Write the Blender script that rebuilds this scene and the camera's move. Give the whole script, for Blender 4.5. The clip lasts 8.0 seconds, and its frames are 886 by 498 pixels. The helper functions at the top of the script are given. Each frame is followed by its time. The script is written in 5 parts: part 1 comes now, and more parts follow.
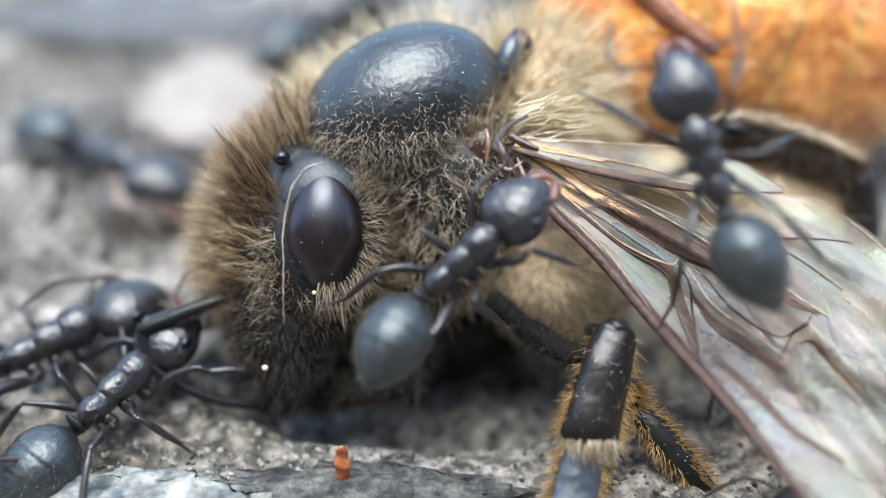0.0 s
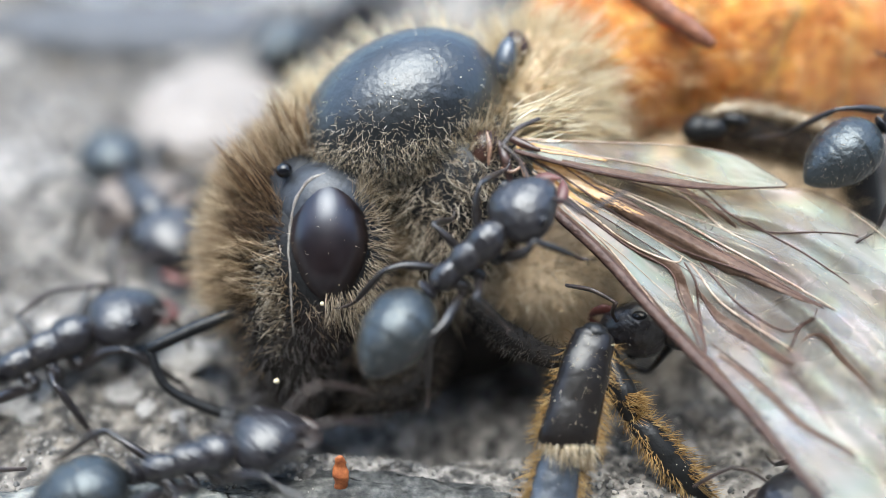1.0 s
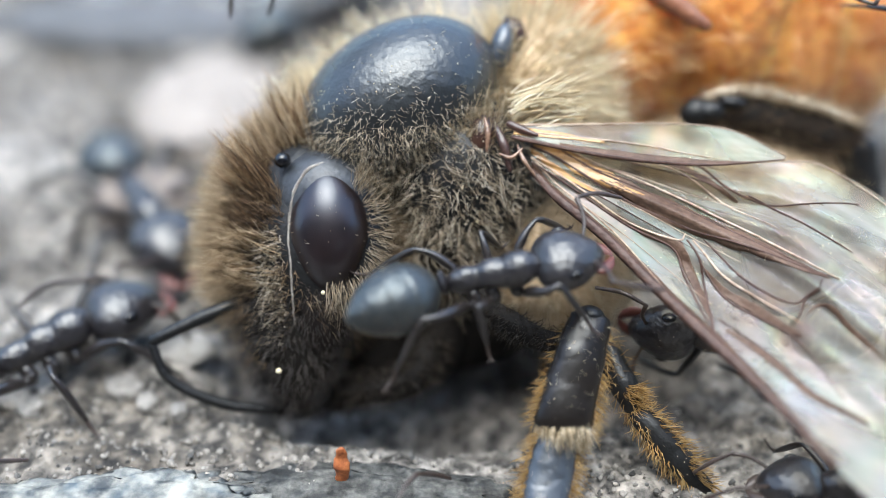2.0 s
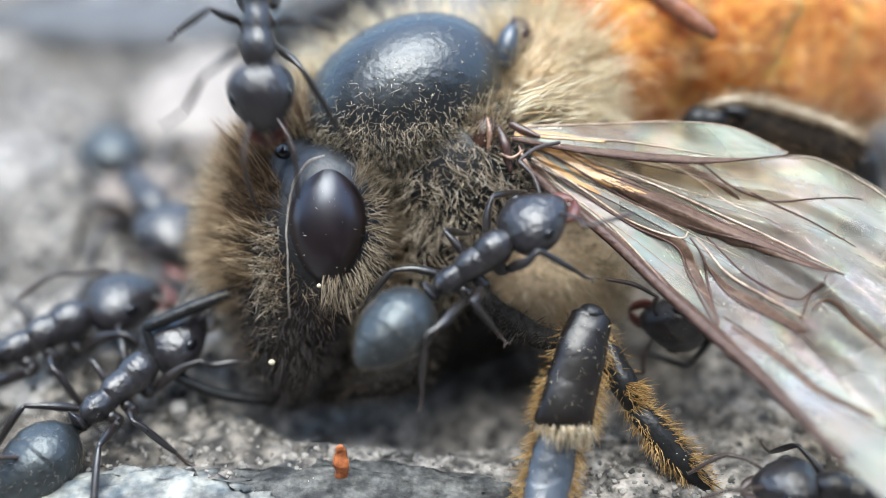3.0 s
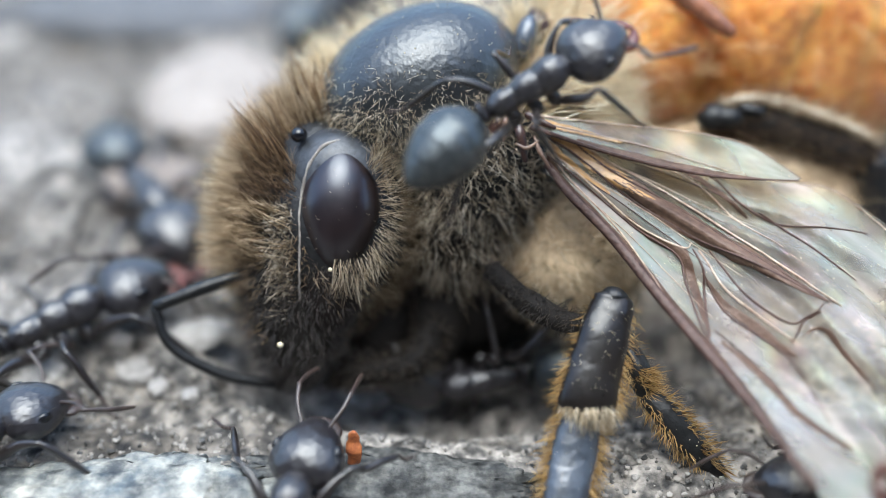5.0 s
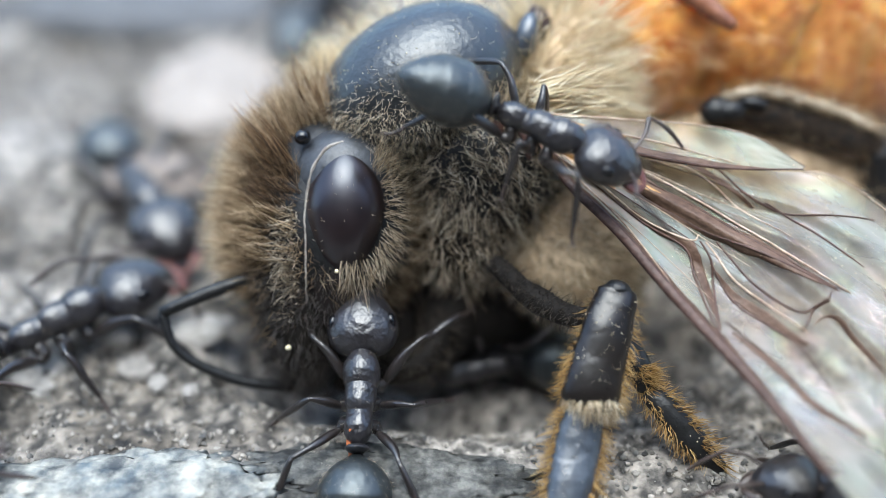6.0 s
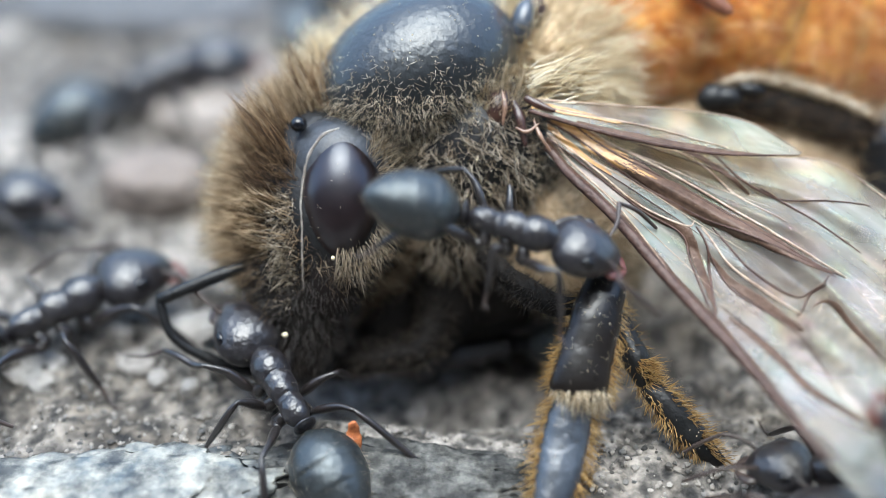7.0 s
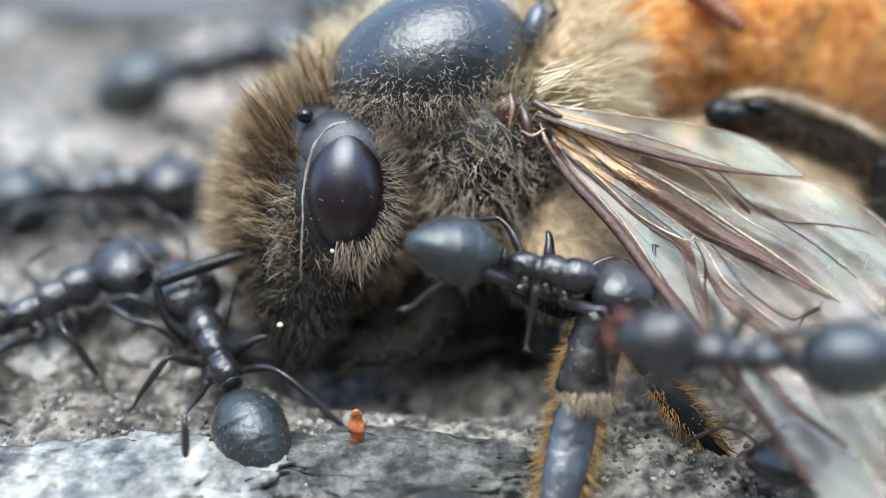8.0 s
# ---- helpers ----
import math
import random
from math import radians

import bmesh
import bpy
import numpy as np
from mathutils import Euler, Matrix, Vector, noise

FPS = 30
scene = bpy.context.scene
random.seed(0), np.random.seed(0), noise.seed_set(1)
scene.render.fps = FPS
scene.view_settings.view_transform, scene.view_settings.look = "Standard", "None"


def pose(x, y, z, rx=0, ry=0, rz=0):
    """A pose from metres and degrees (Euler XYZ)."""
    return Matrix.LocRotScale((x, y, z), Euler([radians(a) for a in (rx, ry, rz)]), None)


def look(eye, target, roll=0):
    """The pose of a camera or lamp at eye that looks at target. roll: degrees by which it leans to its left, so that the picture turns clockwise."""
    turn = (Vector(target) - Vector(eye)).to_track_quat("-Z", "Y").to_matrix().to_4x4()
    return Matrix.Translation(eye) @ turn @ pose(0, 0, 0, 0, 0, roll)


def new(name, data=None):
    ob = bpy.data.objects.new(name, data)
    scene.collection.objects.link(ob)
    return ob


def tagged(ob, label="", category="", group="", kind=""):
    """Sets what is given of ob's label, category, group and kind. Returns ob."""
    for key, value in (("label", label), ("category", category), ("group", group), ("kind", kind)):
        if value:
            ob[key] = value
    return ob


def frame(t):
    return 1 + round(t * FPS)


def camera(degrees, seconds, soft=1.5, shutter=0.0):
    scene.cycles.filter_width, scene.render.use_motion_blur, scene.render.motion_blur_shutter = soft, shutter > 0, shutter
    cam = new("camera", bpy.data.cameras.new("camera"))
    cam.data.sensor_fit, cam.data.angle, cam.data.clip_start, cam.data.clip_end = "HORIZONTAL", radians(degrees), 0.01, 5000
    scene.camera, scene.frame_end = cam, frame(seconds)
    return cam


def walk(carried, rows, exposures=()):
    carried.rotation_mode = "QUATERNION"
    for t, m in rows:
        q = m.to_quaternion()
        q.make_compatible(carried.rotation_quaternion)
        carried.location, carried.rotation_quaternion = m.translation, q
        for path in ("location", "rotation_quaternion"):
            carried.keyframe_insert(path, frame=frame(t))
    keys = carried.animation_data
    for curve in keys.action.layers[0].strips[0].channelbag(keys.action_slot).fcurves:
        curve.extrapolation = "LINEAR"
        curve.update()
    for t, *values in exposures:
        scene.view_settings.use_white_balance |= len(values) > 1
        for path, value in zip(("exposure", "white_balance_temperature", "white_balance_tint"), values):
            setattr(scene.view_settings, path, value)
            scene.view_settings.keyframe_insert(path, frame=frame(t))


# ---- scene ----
MM = 0.001                                    # everything below is given in millimetres
VIEW = pose(0, 0, 2.86 * MM, -38)             # a frame tilted 38 degrees: x right, y away, z up along the dead bee's flank
REACH = 19.58                                 # from the lens to the bee's near flank


def at(x, y, z, rx=0, ry=0, rz=0):
    return pose(x * MM, y * MM, z * MM, rx, ry, rz)


# ---- camera ----
cam = camera(40.0, 8.0, 0.8, 0.5)
cam.data.dof.use_dof = True
cam.data.dof.focus_distance = 19.2 * MM
cam.data.dof.aperture_fstop = 36.0
CAMERA = [  # seconds, shift right, shift up (mm)
    (0.0, 0.155, 0.027), (0.5, 0.18, 0.136), (1.0, 0.18, 0.18), (1.5, 0.165, 0.145), (1.7, 0.16, 0.09), (2.3, 0.17, 0.04), (3.0, 0.173, 0.01),
    (3.5, 0.18, 0.01), (4.0, 0.127, 0.0), (4.5, 0.0, 0.0), (4.7, -0.02, -0.15), (5.3, -0.03, -0.22), (6.0, -0.036, -0.27), (6.5, -0.018, -0.22),
    (7.0, -0.027, -0.36), (7.5, -0.11, -0.51), (8.0, -0.073, -0.545),
]
walk(cam, [(t, VIEW @ at(x, -REACH, z, 90)) for t, x, z in CAMERA], [(0.0, 1.84, 5960, 2), (3.0, 1.86, 5930, 2), (4.5, 1.82, 5860, 2), (6.0, 1.78, 5800, 1), (7.0, 1.82, 5860, 1), (8.0, 1.8, 5880, 1)])

# ---- light: a bright overcast sky ----
world = bpy.data.worlds.new("sky")
scene.world = world
world.use_nodes = True
wn = world.node_tree
sky = wn.nodes.new("ShaderNodeTexSky")
sky.sky_type, sky.sun_disc = "NISHITA", False
sky.sun_elevation, sky.sun_rotation = radians(82), radians(200)
sky.air_density, sky.dust_density, sky.ozone_density = 1.0, 3.0, 1.0
wn.nodes["Background"].inputs["Strength"].default_value = 0.15
wn.links.new(sky.outputs["Color"], wn.nodes["Background"].inputs["Color"])
sun = new("sun", bpy.data.lights.new("sun", "SUN"))
sun.data.energy, sun.data.angle, sun.data.color = 1.4, radians(54), (1.0, 0.97, 0.93)
sun.matrix_world = look((-0.08, 0.02, 1.4), (0, 0, 0))


# ---- materials ----
def mat(name, base, rough=0.5, second=None, scale=900.0, bump=0.0, bump_scale=6000.0, metal=0.0, coat=0.0, islands=None, spec=0.5, film=0.0, cells=False, coat_rough=0.15, depth=0.0, tint=None):
    """A surface with two scales of colour noise and fine relief; islands: colours spread over separate pieces."""
    m = bpy.data.materials.new(name)
    m.use_nodes = True
    n, l = m.node_tree.nodes, m.node_tree.links
    b = n["Principled BSDF"]
    b.inputs["Roughness"].default_value, b.inputs["Metallic"].default_value = rough, metal
    b.inputs["Coat Weight"].default_value, b.inputs["Specular IOR Level"].default_value = coat, spec
    b.inputs["Coat Roughness"].default_value = coat_rough
    if tint:
        b.inputs["Specular Tint"].default_value = (*tint, 1)
    if depth:
        b.inputs["Subsurface Weight"].default_value, b.inputs["Subsurface Scale"].default_value = 0.7, depth
        b.inputs["Subsurface Radius"].default_value = (1.0, 0.42, 0.14)
    if film:
        b.inputs["Thin Film Thickness"].default_value = film
        b.inputs["Thin Film IOR"].default_value = 1.45
    place = n.new("ShaderNodeTexCoord").outputs["Object"]
    second = second or tuple(c * 0.6 for c in base)
    if islands:
        ramp = n.new("ShaderNodeValToRGB")
        ramp.color_ramp.elements.remove(ramp.color_ramp.elements[1])
        for i, c in enumerate(islands):
            e = ramp.color_ramp.elements[0] if i == 0 else ramp.color_ramp.elements.new(i / (len(islands) - 1))
            e.position, e.color = i / (len(islands) - 1), (*c, 1)
        l.new(n.new("ShaderNodeNewGeometry").outputs["Random Per Island"], ramp.inputs["Fac"])
        l.new(ramp.outputs["Color"], b.inputs["Base Color"])
    else:
        big, fine = n.new("ShaderNodeTexNoise"), n.new("ShaderNodeTexNoise")
        for node, s in ((big, scale), (fine, scale * 6.3)):
            node.inputs["Scale"].default_value, node.inputs["Detail"].default_value = s, 4.0
            l.new(place, node.inputs["Vector"])
        add = n.new("ShaderNodeMath")
        add.operation = "ADD"
        l.new(big.outputs["Fac"], add.inputs[0]), l.new(fine.outputs["Fac"], add.inputs[1])
        ramp = n.new("ShaderNodeValToRGB")
        ramp.color_ramp.elements[0].position, ramp.color_ramp.elements[1].position = 0.36, 0.64
        ramp.color_ramp.elements[0].color, ramp.color_ramp.elements[1].color = (*second, 1), (*base, 1)
        half = n.new("ShaderNodeMath")
        half.operation, half.inputs[1].default_value = "MULTIPLY", 0.5
        l.new(add.outputs[0], half.inputs[0]), l.new(half.outputs[0], ramp.inputs["Fac"])
        l.new(ramp.outputs["Color"], b.inputs["Base Color"])
        vary = n.new("ShaderNodeMapRange")
        vary.inputs["To Min"].default_value, vary.inputs["To Max"].default_value = rough * 0.75, min(1.0, rough * 1.3)
        l.new(fine.outputs["Fac"], vary.inputs["Value"]), l.new(vary.outputs["Result"], b.inputs["Roughness"])
    if bump:
        relief = n.new("ShaderNodeTexVoronoi" if cells else "ShaderNodeTexNoise")
        relief.inputs["Scale"].default_value = bump_scale
        l.new(place, relief.inputs["Vector"])
        node = n.new("ShaderNodeBump")
        node.inputs["Strength"].default_value, node.inputs["Distance"].default_value = bump, 0.06 / bump_scale * 8
        if cells:
            node.invert = True
        l.new(relief.outputs[0], node.inputs["Height"]), l.new(node.outputs["Normal"], b.inputs["Normal"])
        if coat:
            l.new(node.outputs["Normal"], b.inputs["Coat Normal"])
    return m


BEE_BLACK = mat("bee_black_cuticle", (0.011, 0.011, 0.012), 0.42, (0.006, 0.006, 0.006), 1500, 0.4, 14000, coat=0.05, spec=0.35)
SCUTUM = mat("polished_black_scutum", (0.006, 0.0075, 0.0095), 0.5, (0.003, 0.0035, 0.0045), 900, 0.3, 7000, coat=0.85, coat_rough=0.3, spec=0.6, tint=(0.9, 0.96, 1.0))
UNDERSIDE = mat("matte_black_underside", (0.015, 0.0125, 0.0105), 0.75, (0.008, 0.0065, 0.0055), 1500, 0.6, 9000, spec=0.15)
BEE_GREY = mat("grey_vertex_plate", (0.05, 0.055, 0.065), 0.42, (0.02, 0.022, 0.026), 2500, 0.4, 15000)
EYE = mat("brown_facetted_eye", (0.015, 0.008, 0.0075), 0.34, (0.008, 0.005, 0.005), 700, 0.07, 40000, coat=0.5, cells=True, coat_rough=0.2, tint=(0.78, 0.85, 1.0))
PALE_RIM = mat("pale_dusty_rim", (0.36, 0.33, 0.29), 0.8, (0.12, 0.1, 0.085), 6000, 0.5, 20000)
FUR_BROWN = mat("brown_head_fur", (0.2, 0.12, 0.05), 0.6, islands=((0.03, 0.019, 0.01), (0.1, 0.06, 0.03), (0.22, 0.145, 0.075), (0.42, 0.32, 0.2)))
FUR_DARK = mat("dark_brown_face_fur", (0.2, 0.12, 0.05), 0.6, islands=((0.03, 0.017, 0.009), (0.14, 0.078, 0.036), (0.31, 0.185, 0.09), (0.48, 0.34, 0.19)))
FUR_TUFT = mat("tan_brown_fur", (0.4, 0.3, 0.18), 0.6, islands=((0.2, 0.135, 0.075), (0.46, 0.34, 0.2), (0.68, 0.55, 0.38)))
FUR_BRISTLE = mat("tan_eye_bristles", (0.4, 0.3, 0.2), 0.5, islands=((0.08, 0.055, 0.033), (0.36, 0.28, 0.18), (0.62, 0.53, 0.4)))
FUR_CHEEK = mat("tan_cheek_fur", (0.3, 0.22, 0.12), 0.6, islands=((0.04, 0.026, 0.015), (0.15, 0.1, 0.055), (0.29, 0.21, 0.125), (0.46, 0.37, 0.25)))
FUR_BROW = mat("blackish_brown_brow_fur", (0.1, 0.06, 0.03), 0.6, islands=((0.02, 0.012, 0.007), (0.07, 0.04, 0.02), (0.17, 0.1, 0.05), (0.36, 0.25, 0.14)))
FUR_MUZZLE = mat("dark_muzzle_hair", (0.05, 0.04, 0.03), 0.6, islands=((0.01, 0.008, 0.006), (0.025, 0.019, 0.015), (0.06, 0.045, 0.034)))
CHEEK = mat("dark_brown_cheek", (0.012, 0.0085, 0.0075), 0.7, (0.006, 0.0045, 0.004), 1500, 0.3, 12000, spec=0.15)
FUR_GOLD = mat("golden_thorax_fur", (0.5, 0.35, 0.15), 0.6, islands=((0.3, 0.22, 0.12), (0.58, 0.47, 0.31), (0.85, 0.77, 0.6)))
FUR_CREAM = mat("cream_gold_fur", (0.8, 0.7, 0.5), 0.6, islands=((0.55, 0.42, 0.24), (0.84, 0.73, 0.5), (0.94, 0.88, 0.72)))
FUR_PALE = mat("pale_short_hair", (0.5, 0.42, 0.28), 0.6, islands=((0.22, 0.17, 0.11), (0.52, 0.44, 0.32), (0.8, 0.73, 0.6)))
FUR_FLANK = mat("matted_flank_hair", (0.3, 0.24, 0.16), 0.6, islands=((0.05, 0.037, 0.025), (0.26, 0.2, 0.13), (0.54, 0.45, 0.33), (0.76, 0.69, 0.57)))
FUR_ORANGE = mat("orange_leg_bristles", (0.5, 0.28, 0.06), 0.5, islands=((0.2, 0.11, 0.03), (0.46, 0.28, 0.09), (0.66, 0.48, 0.22)))
FUR_BLACK = mat("black_bristles", (0.02, 0.015, 0.01), 0.5, islands=((0.01, 0.008, 0.006), (0.05, 0.035, 0.02)))
TAN_FLESH = mat("tan_downy_underside", (0.78, 0.62, 0.41), 0.8, (0.42, 0.3, 0.18), 1100, 0.4, 9000)
AMBER = mat("amber_abdomen_plate", (0.98, 0.5, 0.14), 0.4, (0.42, 0.115, 0.02), 520, 0.5, 1500, coat=0.3, depth=0.0012)
FUR_AMBER = mat("amber_down", (0.7, 0.4, 0.15), 0.6, islands=((0.4, 0.18, 0.05), (0.75, 0.45, 0.18), (0.9, 0.68, 0.4)))
SHIN_AMBER = mat("red_brown_folded_leg", (0.3, 0.12, 0.06), 0.45, (0.12, 0.045, 0.025), 1500, 0.5, 8000)
AMBER_RIM = mat("dark_brown_waist", (0.6, 0.23, 0.06), 0.4, (0.32, 0.11, 0.03), 900, 0.2, 7000)
CREAM = mat("cream_leg_edge", (0.52, 0.45, 0.34), 0.6, (0.34, 0.27, 0.18), 1500, 0.3, 9000)
HINGE_PALE = mat("tan_horny_plate", (0.28, 0.17, 0.11), 0.35, (0.09, 0.045, 0.03), 2500, 0.2, 9000, coat=0.3)
RED_BROWN = mat("red_brown_cuticle", (0.06, 0.028, 0.02), 0.3, (0.018, 0.01, 0.009), 1500, 0.3, 12000)
VEIN = mat("brown_wing_vein", (0.1, 0.058, 0.045), 0.42, (0.04, 0.021, 0.016), 1800, 0.6, 9000, spec=0.25)
# pale lines: the main gold vein, elsewhere highlights painted along the ridges
VEIN_PALE_GLINT = mat("pale_wing_vein_glint", (0.5, 0.39, 0.29), 0.34, (0.2, 0.12, 0.075), 1800, 0.6, 9000, spec=0.6)
VEIN_SMOKE = mat("smoky_brown_wing_band", (0.14, 0.088, 0.062), 0.42, (0.06, 0.034, 0.023), 1500, 0.5, 8000, spec=0.2)
VEIN_AMBER = mat("clear_amber_wing_root", (0.52, 0.31, 0.12), 0.3, (0.26, 0.13, 0.045), 1500, 0.3, 8000, coat=0.3)
SHIN = mat("brown_black_leg_plate", (0.011, 0.0085, 0.007), 0.3, (0.006, 0.0042, 0.0035), 1800, 0.14, 9000, coat=0.15, coat_rough=0.2, spec=0.4)
FOOT_PLATE = mat("blue_grey_foot_plate", (0.045, 0.056, 0.075), 0.36, (0.018, 0.022, 0.03), 1500, 0.3, 8000, coat=0.4, coat_rough=0.3, spec=0.8)
# pollen and dust on the body; on the wings, painted sparkles
POLLEN_OR_SPARKLE = mat("pale_pollen_or_sparkle", (0.75, 0.68, 0.5), 0.8, (0.6, 0.5, 0.3), 8000)
ANT_BLACK = mat("black_ant_cuticle", (0.022, 0.02, 0.023), 0.36, (0.008, 0.0065, 0.0075), 2500, 0.55, 6000, coat=0.25, coat_rough=0.22, spec=0.75)
ANT_GASTER = mat("bluish_ant_gaster", (0.022, 0.025, 0.026), 0.42, (0.009, 0.01, 0.011), 1800, 0.35, 7000, coat=0.2, coat_rough=0.3, spec=0.8, tint=(0.85, 0.95, 1.0))
ANT_LEG = mat("dark_ant_leg", (0.024, 0.019, 0.018), 0.3, (0.01, 0.008, 0.0075), 3000, 0.2, 14000, spec=0.7, coat=0.1)
ANT_FOOT = mat("brown_ant_foot", (0.06, 0.04, 0.032), 0.38, (0.022, 0.015, 0.012), 3000, 0.2, 14000, spec=0.6)
ANT_RED = mat("reddish_ant_jaw", (0.11, 0.034, 0.025), 0.4, (0.08, 0.025, 0.02), 3000, 0.2, 20000)
ANT_EYE = mat("ant_eye", (0.008, 0.008, 0.01), 0.15, None, 4000)
CHIP_PALE = mat("pale_blue_stone", (0.33, 0.32, 0.29), 0.6, (0.06, 0.075, 0.09), 600, 1.0, 2600)
CHIP_GREY = mat("grey_stone_ledge", (0.125, 0.125, 0.12), 0.8, (0.02, 0.022, 0.024), 1500, 1.0, 2600)
GRAVEL_PALE = mat("pale_gravel", (0.36, 0.34, 0.315), 0.8, (0.18, 0.165, 0.15), 1500, 0.4, 3000)
PEBBLE_WHITE = mat("white_pebble", (0.31, 0.27, 0.235), 0.75, (0.17, 0.145, 0.125), 500, 0.4, 3000)
PEBBLE_TAN = mat("tan_pebble", (0.22, 0.185, 0.16), 0.8, (0.13, 0.105, 0.09), 500, 0.4, 3000)
LUMP_DARK = mat("dark_grey_lump", (0.11, 0.11, 0.115), 0.85, (0.06, 0.06, 0.062), 300, 0.6, 3000)
LUMP_LIGHT = mat("bluish_light_lump", (0.42, 0.43, 0.45), 0.8, (0.28, 0.29, 0.31), 200, 0.6, 3000)
ORANGE_CHIP = mat("orange_wood_splinter", (0.48, 0.16, 0.05), 0.6, (0.22, 0.055, 0.02), 3000, 0.4, 12000)
GRIT = mat("mixed_sand_grit", (0.3, 0.28, 0.26), 0.75, islands=((0.025, 0.024, 0.023), (0.2, 0.18, 0.155), (0.34, 0.31, 0.27), (0.06, 0.06, 0.06), (0.27, 0.25, 0.22)))


def let_through(m, share):
    """Thin hair lets part of the light through."""
    n, l = m.node_tree.nodes, m.node_tree.links
    b, mix, back = n["Principled BSDF"], n.new("ShaderNodeMixShader"), n.new("ShaderNodeBsdfTranslucent")
    mix.inputs["Fac"].default_value = share
    l.new(b.inputs["Base Color"].links[0].from_socket, back.inputs["Color"])
    l.new(b.outputs[0], mix.inputs[1]), l.new(back.outputs[0], mix.inputs[2]), l.new(mix.outputs[0], n["Material Output"].inputs["Surface"])


for fur in (FUR_BROWN, FUR_DARK, FUR_GOLD, FUR_CREAM, FUR_PALE, FUR_FLANK, FUR_ORANGE, FUR_BROW, FUR_CHEEK, FUR_TUFT, FUR_BRISTLE):
    let_through(fur, 0.4)


def mottle(m, scale, low, high):
    """Grainy dark and light speckling over a stone's own colour."""
    n, l = m.node_tree.nodes, m.node_tree.links
    base = n["Principled BSDF"].inputs["Base Color"]
    old = base.links[0].from_socket
    grain, ramp, mix = n.new("ShaderNodeTexNoise"), n.new("ShaderNodeValToRGB"), n.new("ShaderNodeMix")
    grain.inputs["Scale"].default_value, grain.inputs["Detail"].default_value, grain.inputs["Roughness"].default_value = scale, 5.0, 0.62
    l.new(n.new("ShaderNodeTexCoord").outputs["Object"], grain.inputs["Vector"]), l.new(grain.outputs["Fac"], ramp.inputs["Fac"])
    e = ramp.color_ramp.elements
    e[0].position, e[0].color, e[1].position, e[1].color = 0.36, (*low, 1), 0.62, (*high, 1)
    mix.data_type, mix.blend_type = "RGBA", "MULTIPLY"
    mix.inputs["Factor"].default_value = 1.0
    l.new(old, mix.inputs[6]), l.new(ramp.outputs["Color"], mix.inputs[7]), l.new(mix.outputs[2], base)


mottle(CHIP_GREY, 2600, (0.12, 0.115, 0.1), (1.5, 1.45, 1.35))
mottle(CHIP_PALE, 2200, (0.3, 0.31, 0.32), (1.5, 1.47, 1.36))


def ground_mat():
    m = mat("gritty_grey_concrete", (0.25, 0.234, 0.216), 0.85, (0.05, 0.045, 0.042), 520, 0.9, 5200)
    n, l = m.node_tree.nodes, m.node_tree.links
    b = n["Principled BSDF"]
    old = b.inputs["Base Color"].links[0].from_socket
    stain, shade = n.new("ShaderNodeTexNoise"), n.new("ShaderNodeValToRGB")
    stain.inputs["Scale"].default_value, stain.inputs["Detail"].default_value = 260, 5.0
    e = shade.color_ramp.elements
    e[0].position, e[0].color, e[1].position, e[1].color = 0.36, (0.42, 0.385, 0.34, 1), 0.62, (1.06, 1.05, 1.05, 1)
    soil = n.new("ShaderNodeMix")
    soil.data_type, soil.blend_type = "RGBA", "MULTIPLY"
    soil.inputs["Factor"].default_value = 1.0
    l.new(n.new("ShaderNodeTexCoord").outputs["Object"], stain.inputs["Vector"]), l.new(stain.outputs["Fac"], shade.inputs["Fac"])
    l.new(old, soil.inputs[6]), l.new(shade.outputs["Color"], soil.inputs[7])
    old = soil.outputs[2]
    spots = n.new("ShaderNodeTexNoise")
    spots.inputs["Scale"].default_value, spots.inputs["Detail"].default_value, spots.inputs["Roughness"].default_value = 3300, 5.0, 0.62
    place = n.new("ShaderNodeTexCoord")
    l.new(place.outputs["Object"], spots.inputs["Vector"])
    ramp = n.new("ShaderNodeValToRGB")
    e = ramp.color_ramp.elements
    e[0].position, e[0].color, e[1].position, e[1].color = 0.36, (0.14, 0.14, 0.13, 1), 0.62, (1.8, 1.77, 1.7, 1)
    l.new(spots.outputs["Fac"], ramp.inputs["Fac"])
    mix = n.new("ShaderNodeMix")
    mix.data_type, mix.blend_type = "RGBA", "MULTIPLY"
    mix.inputs["Factor"].default_value = 0.95
    l.new(old, mix.inputs[6]), l.new(ramp.outputs["Color"], mix.inputs[7]), l.new(mix.outputs[2], b.inputs["Base Color"])
    return m


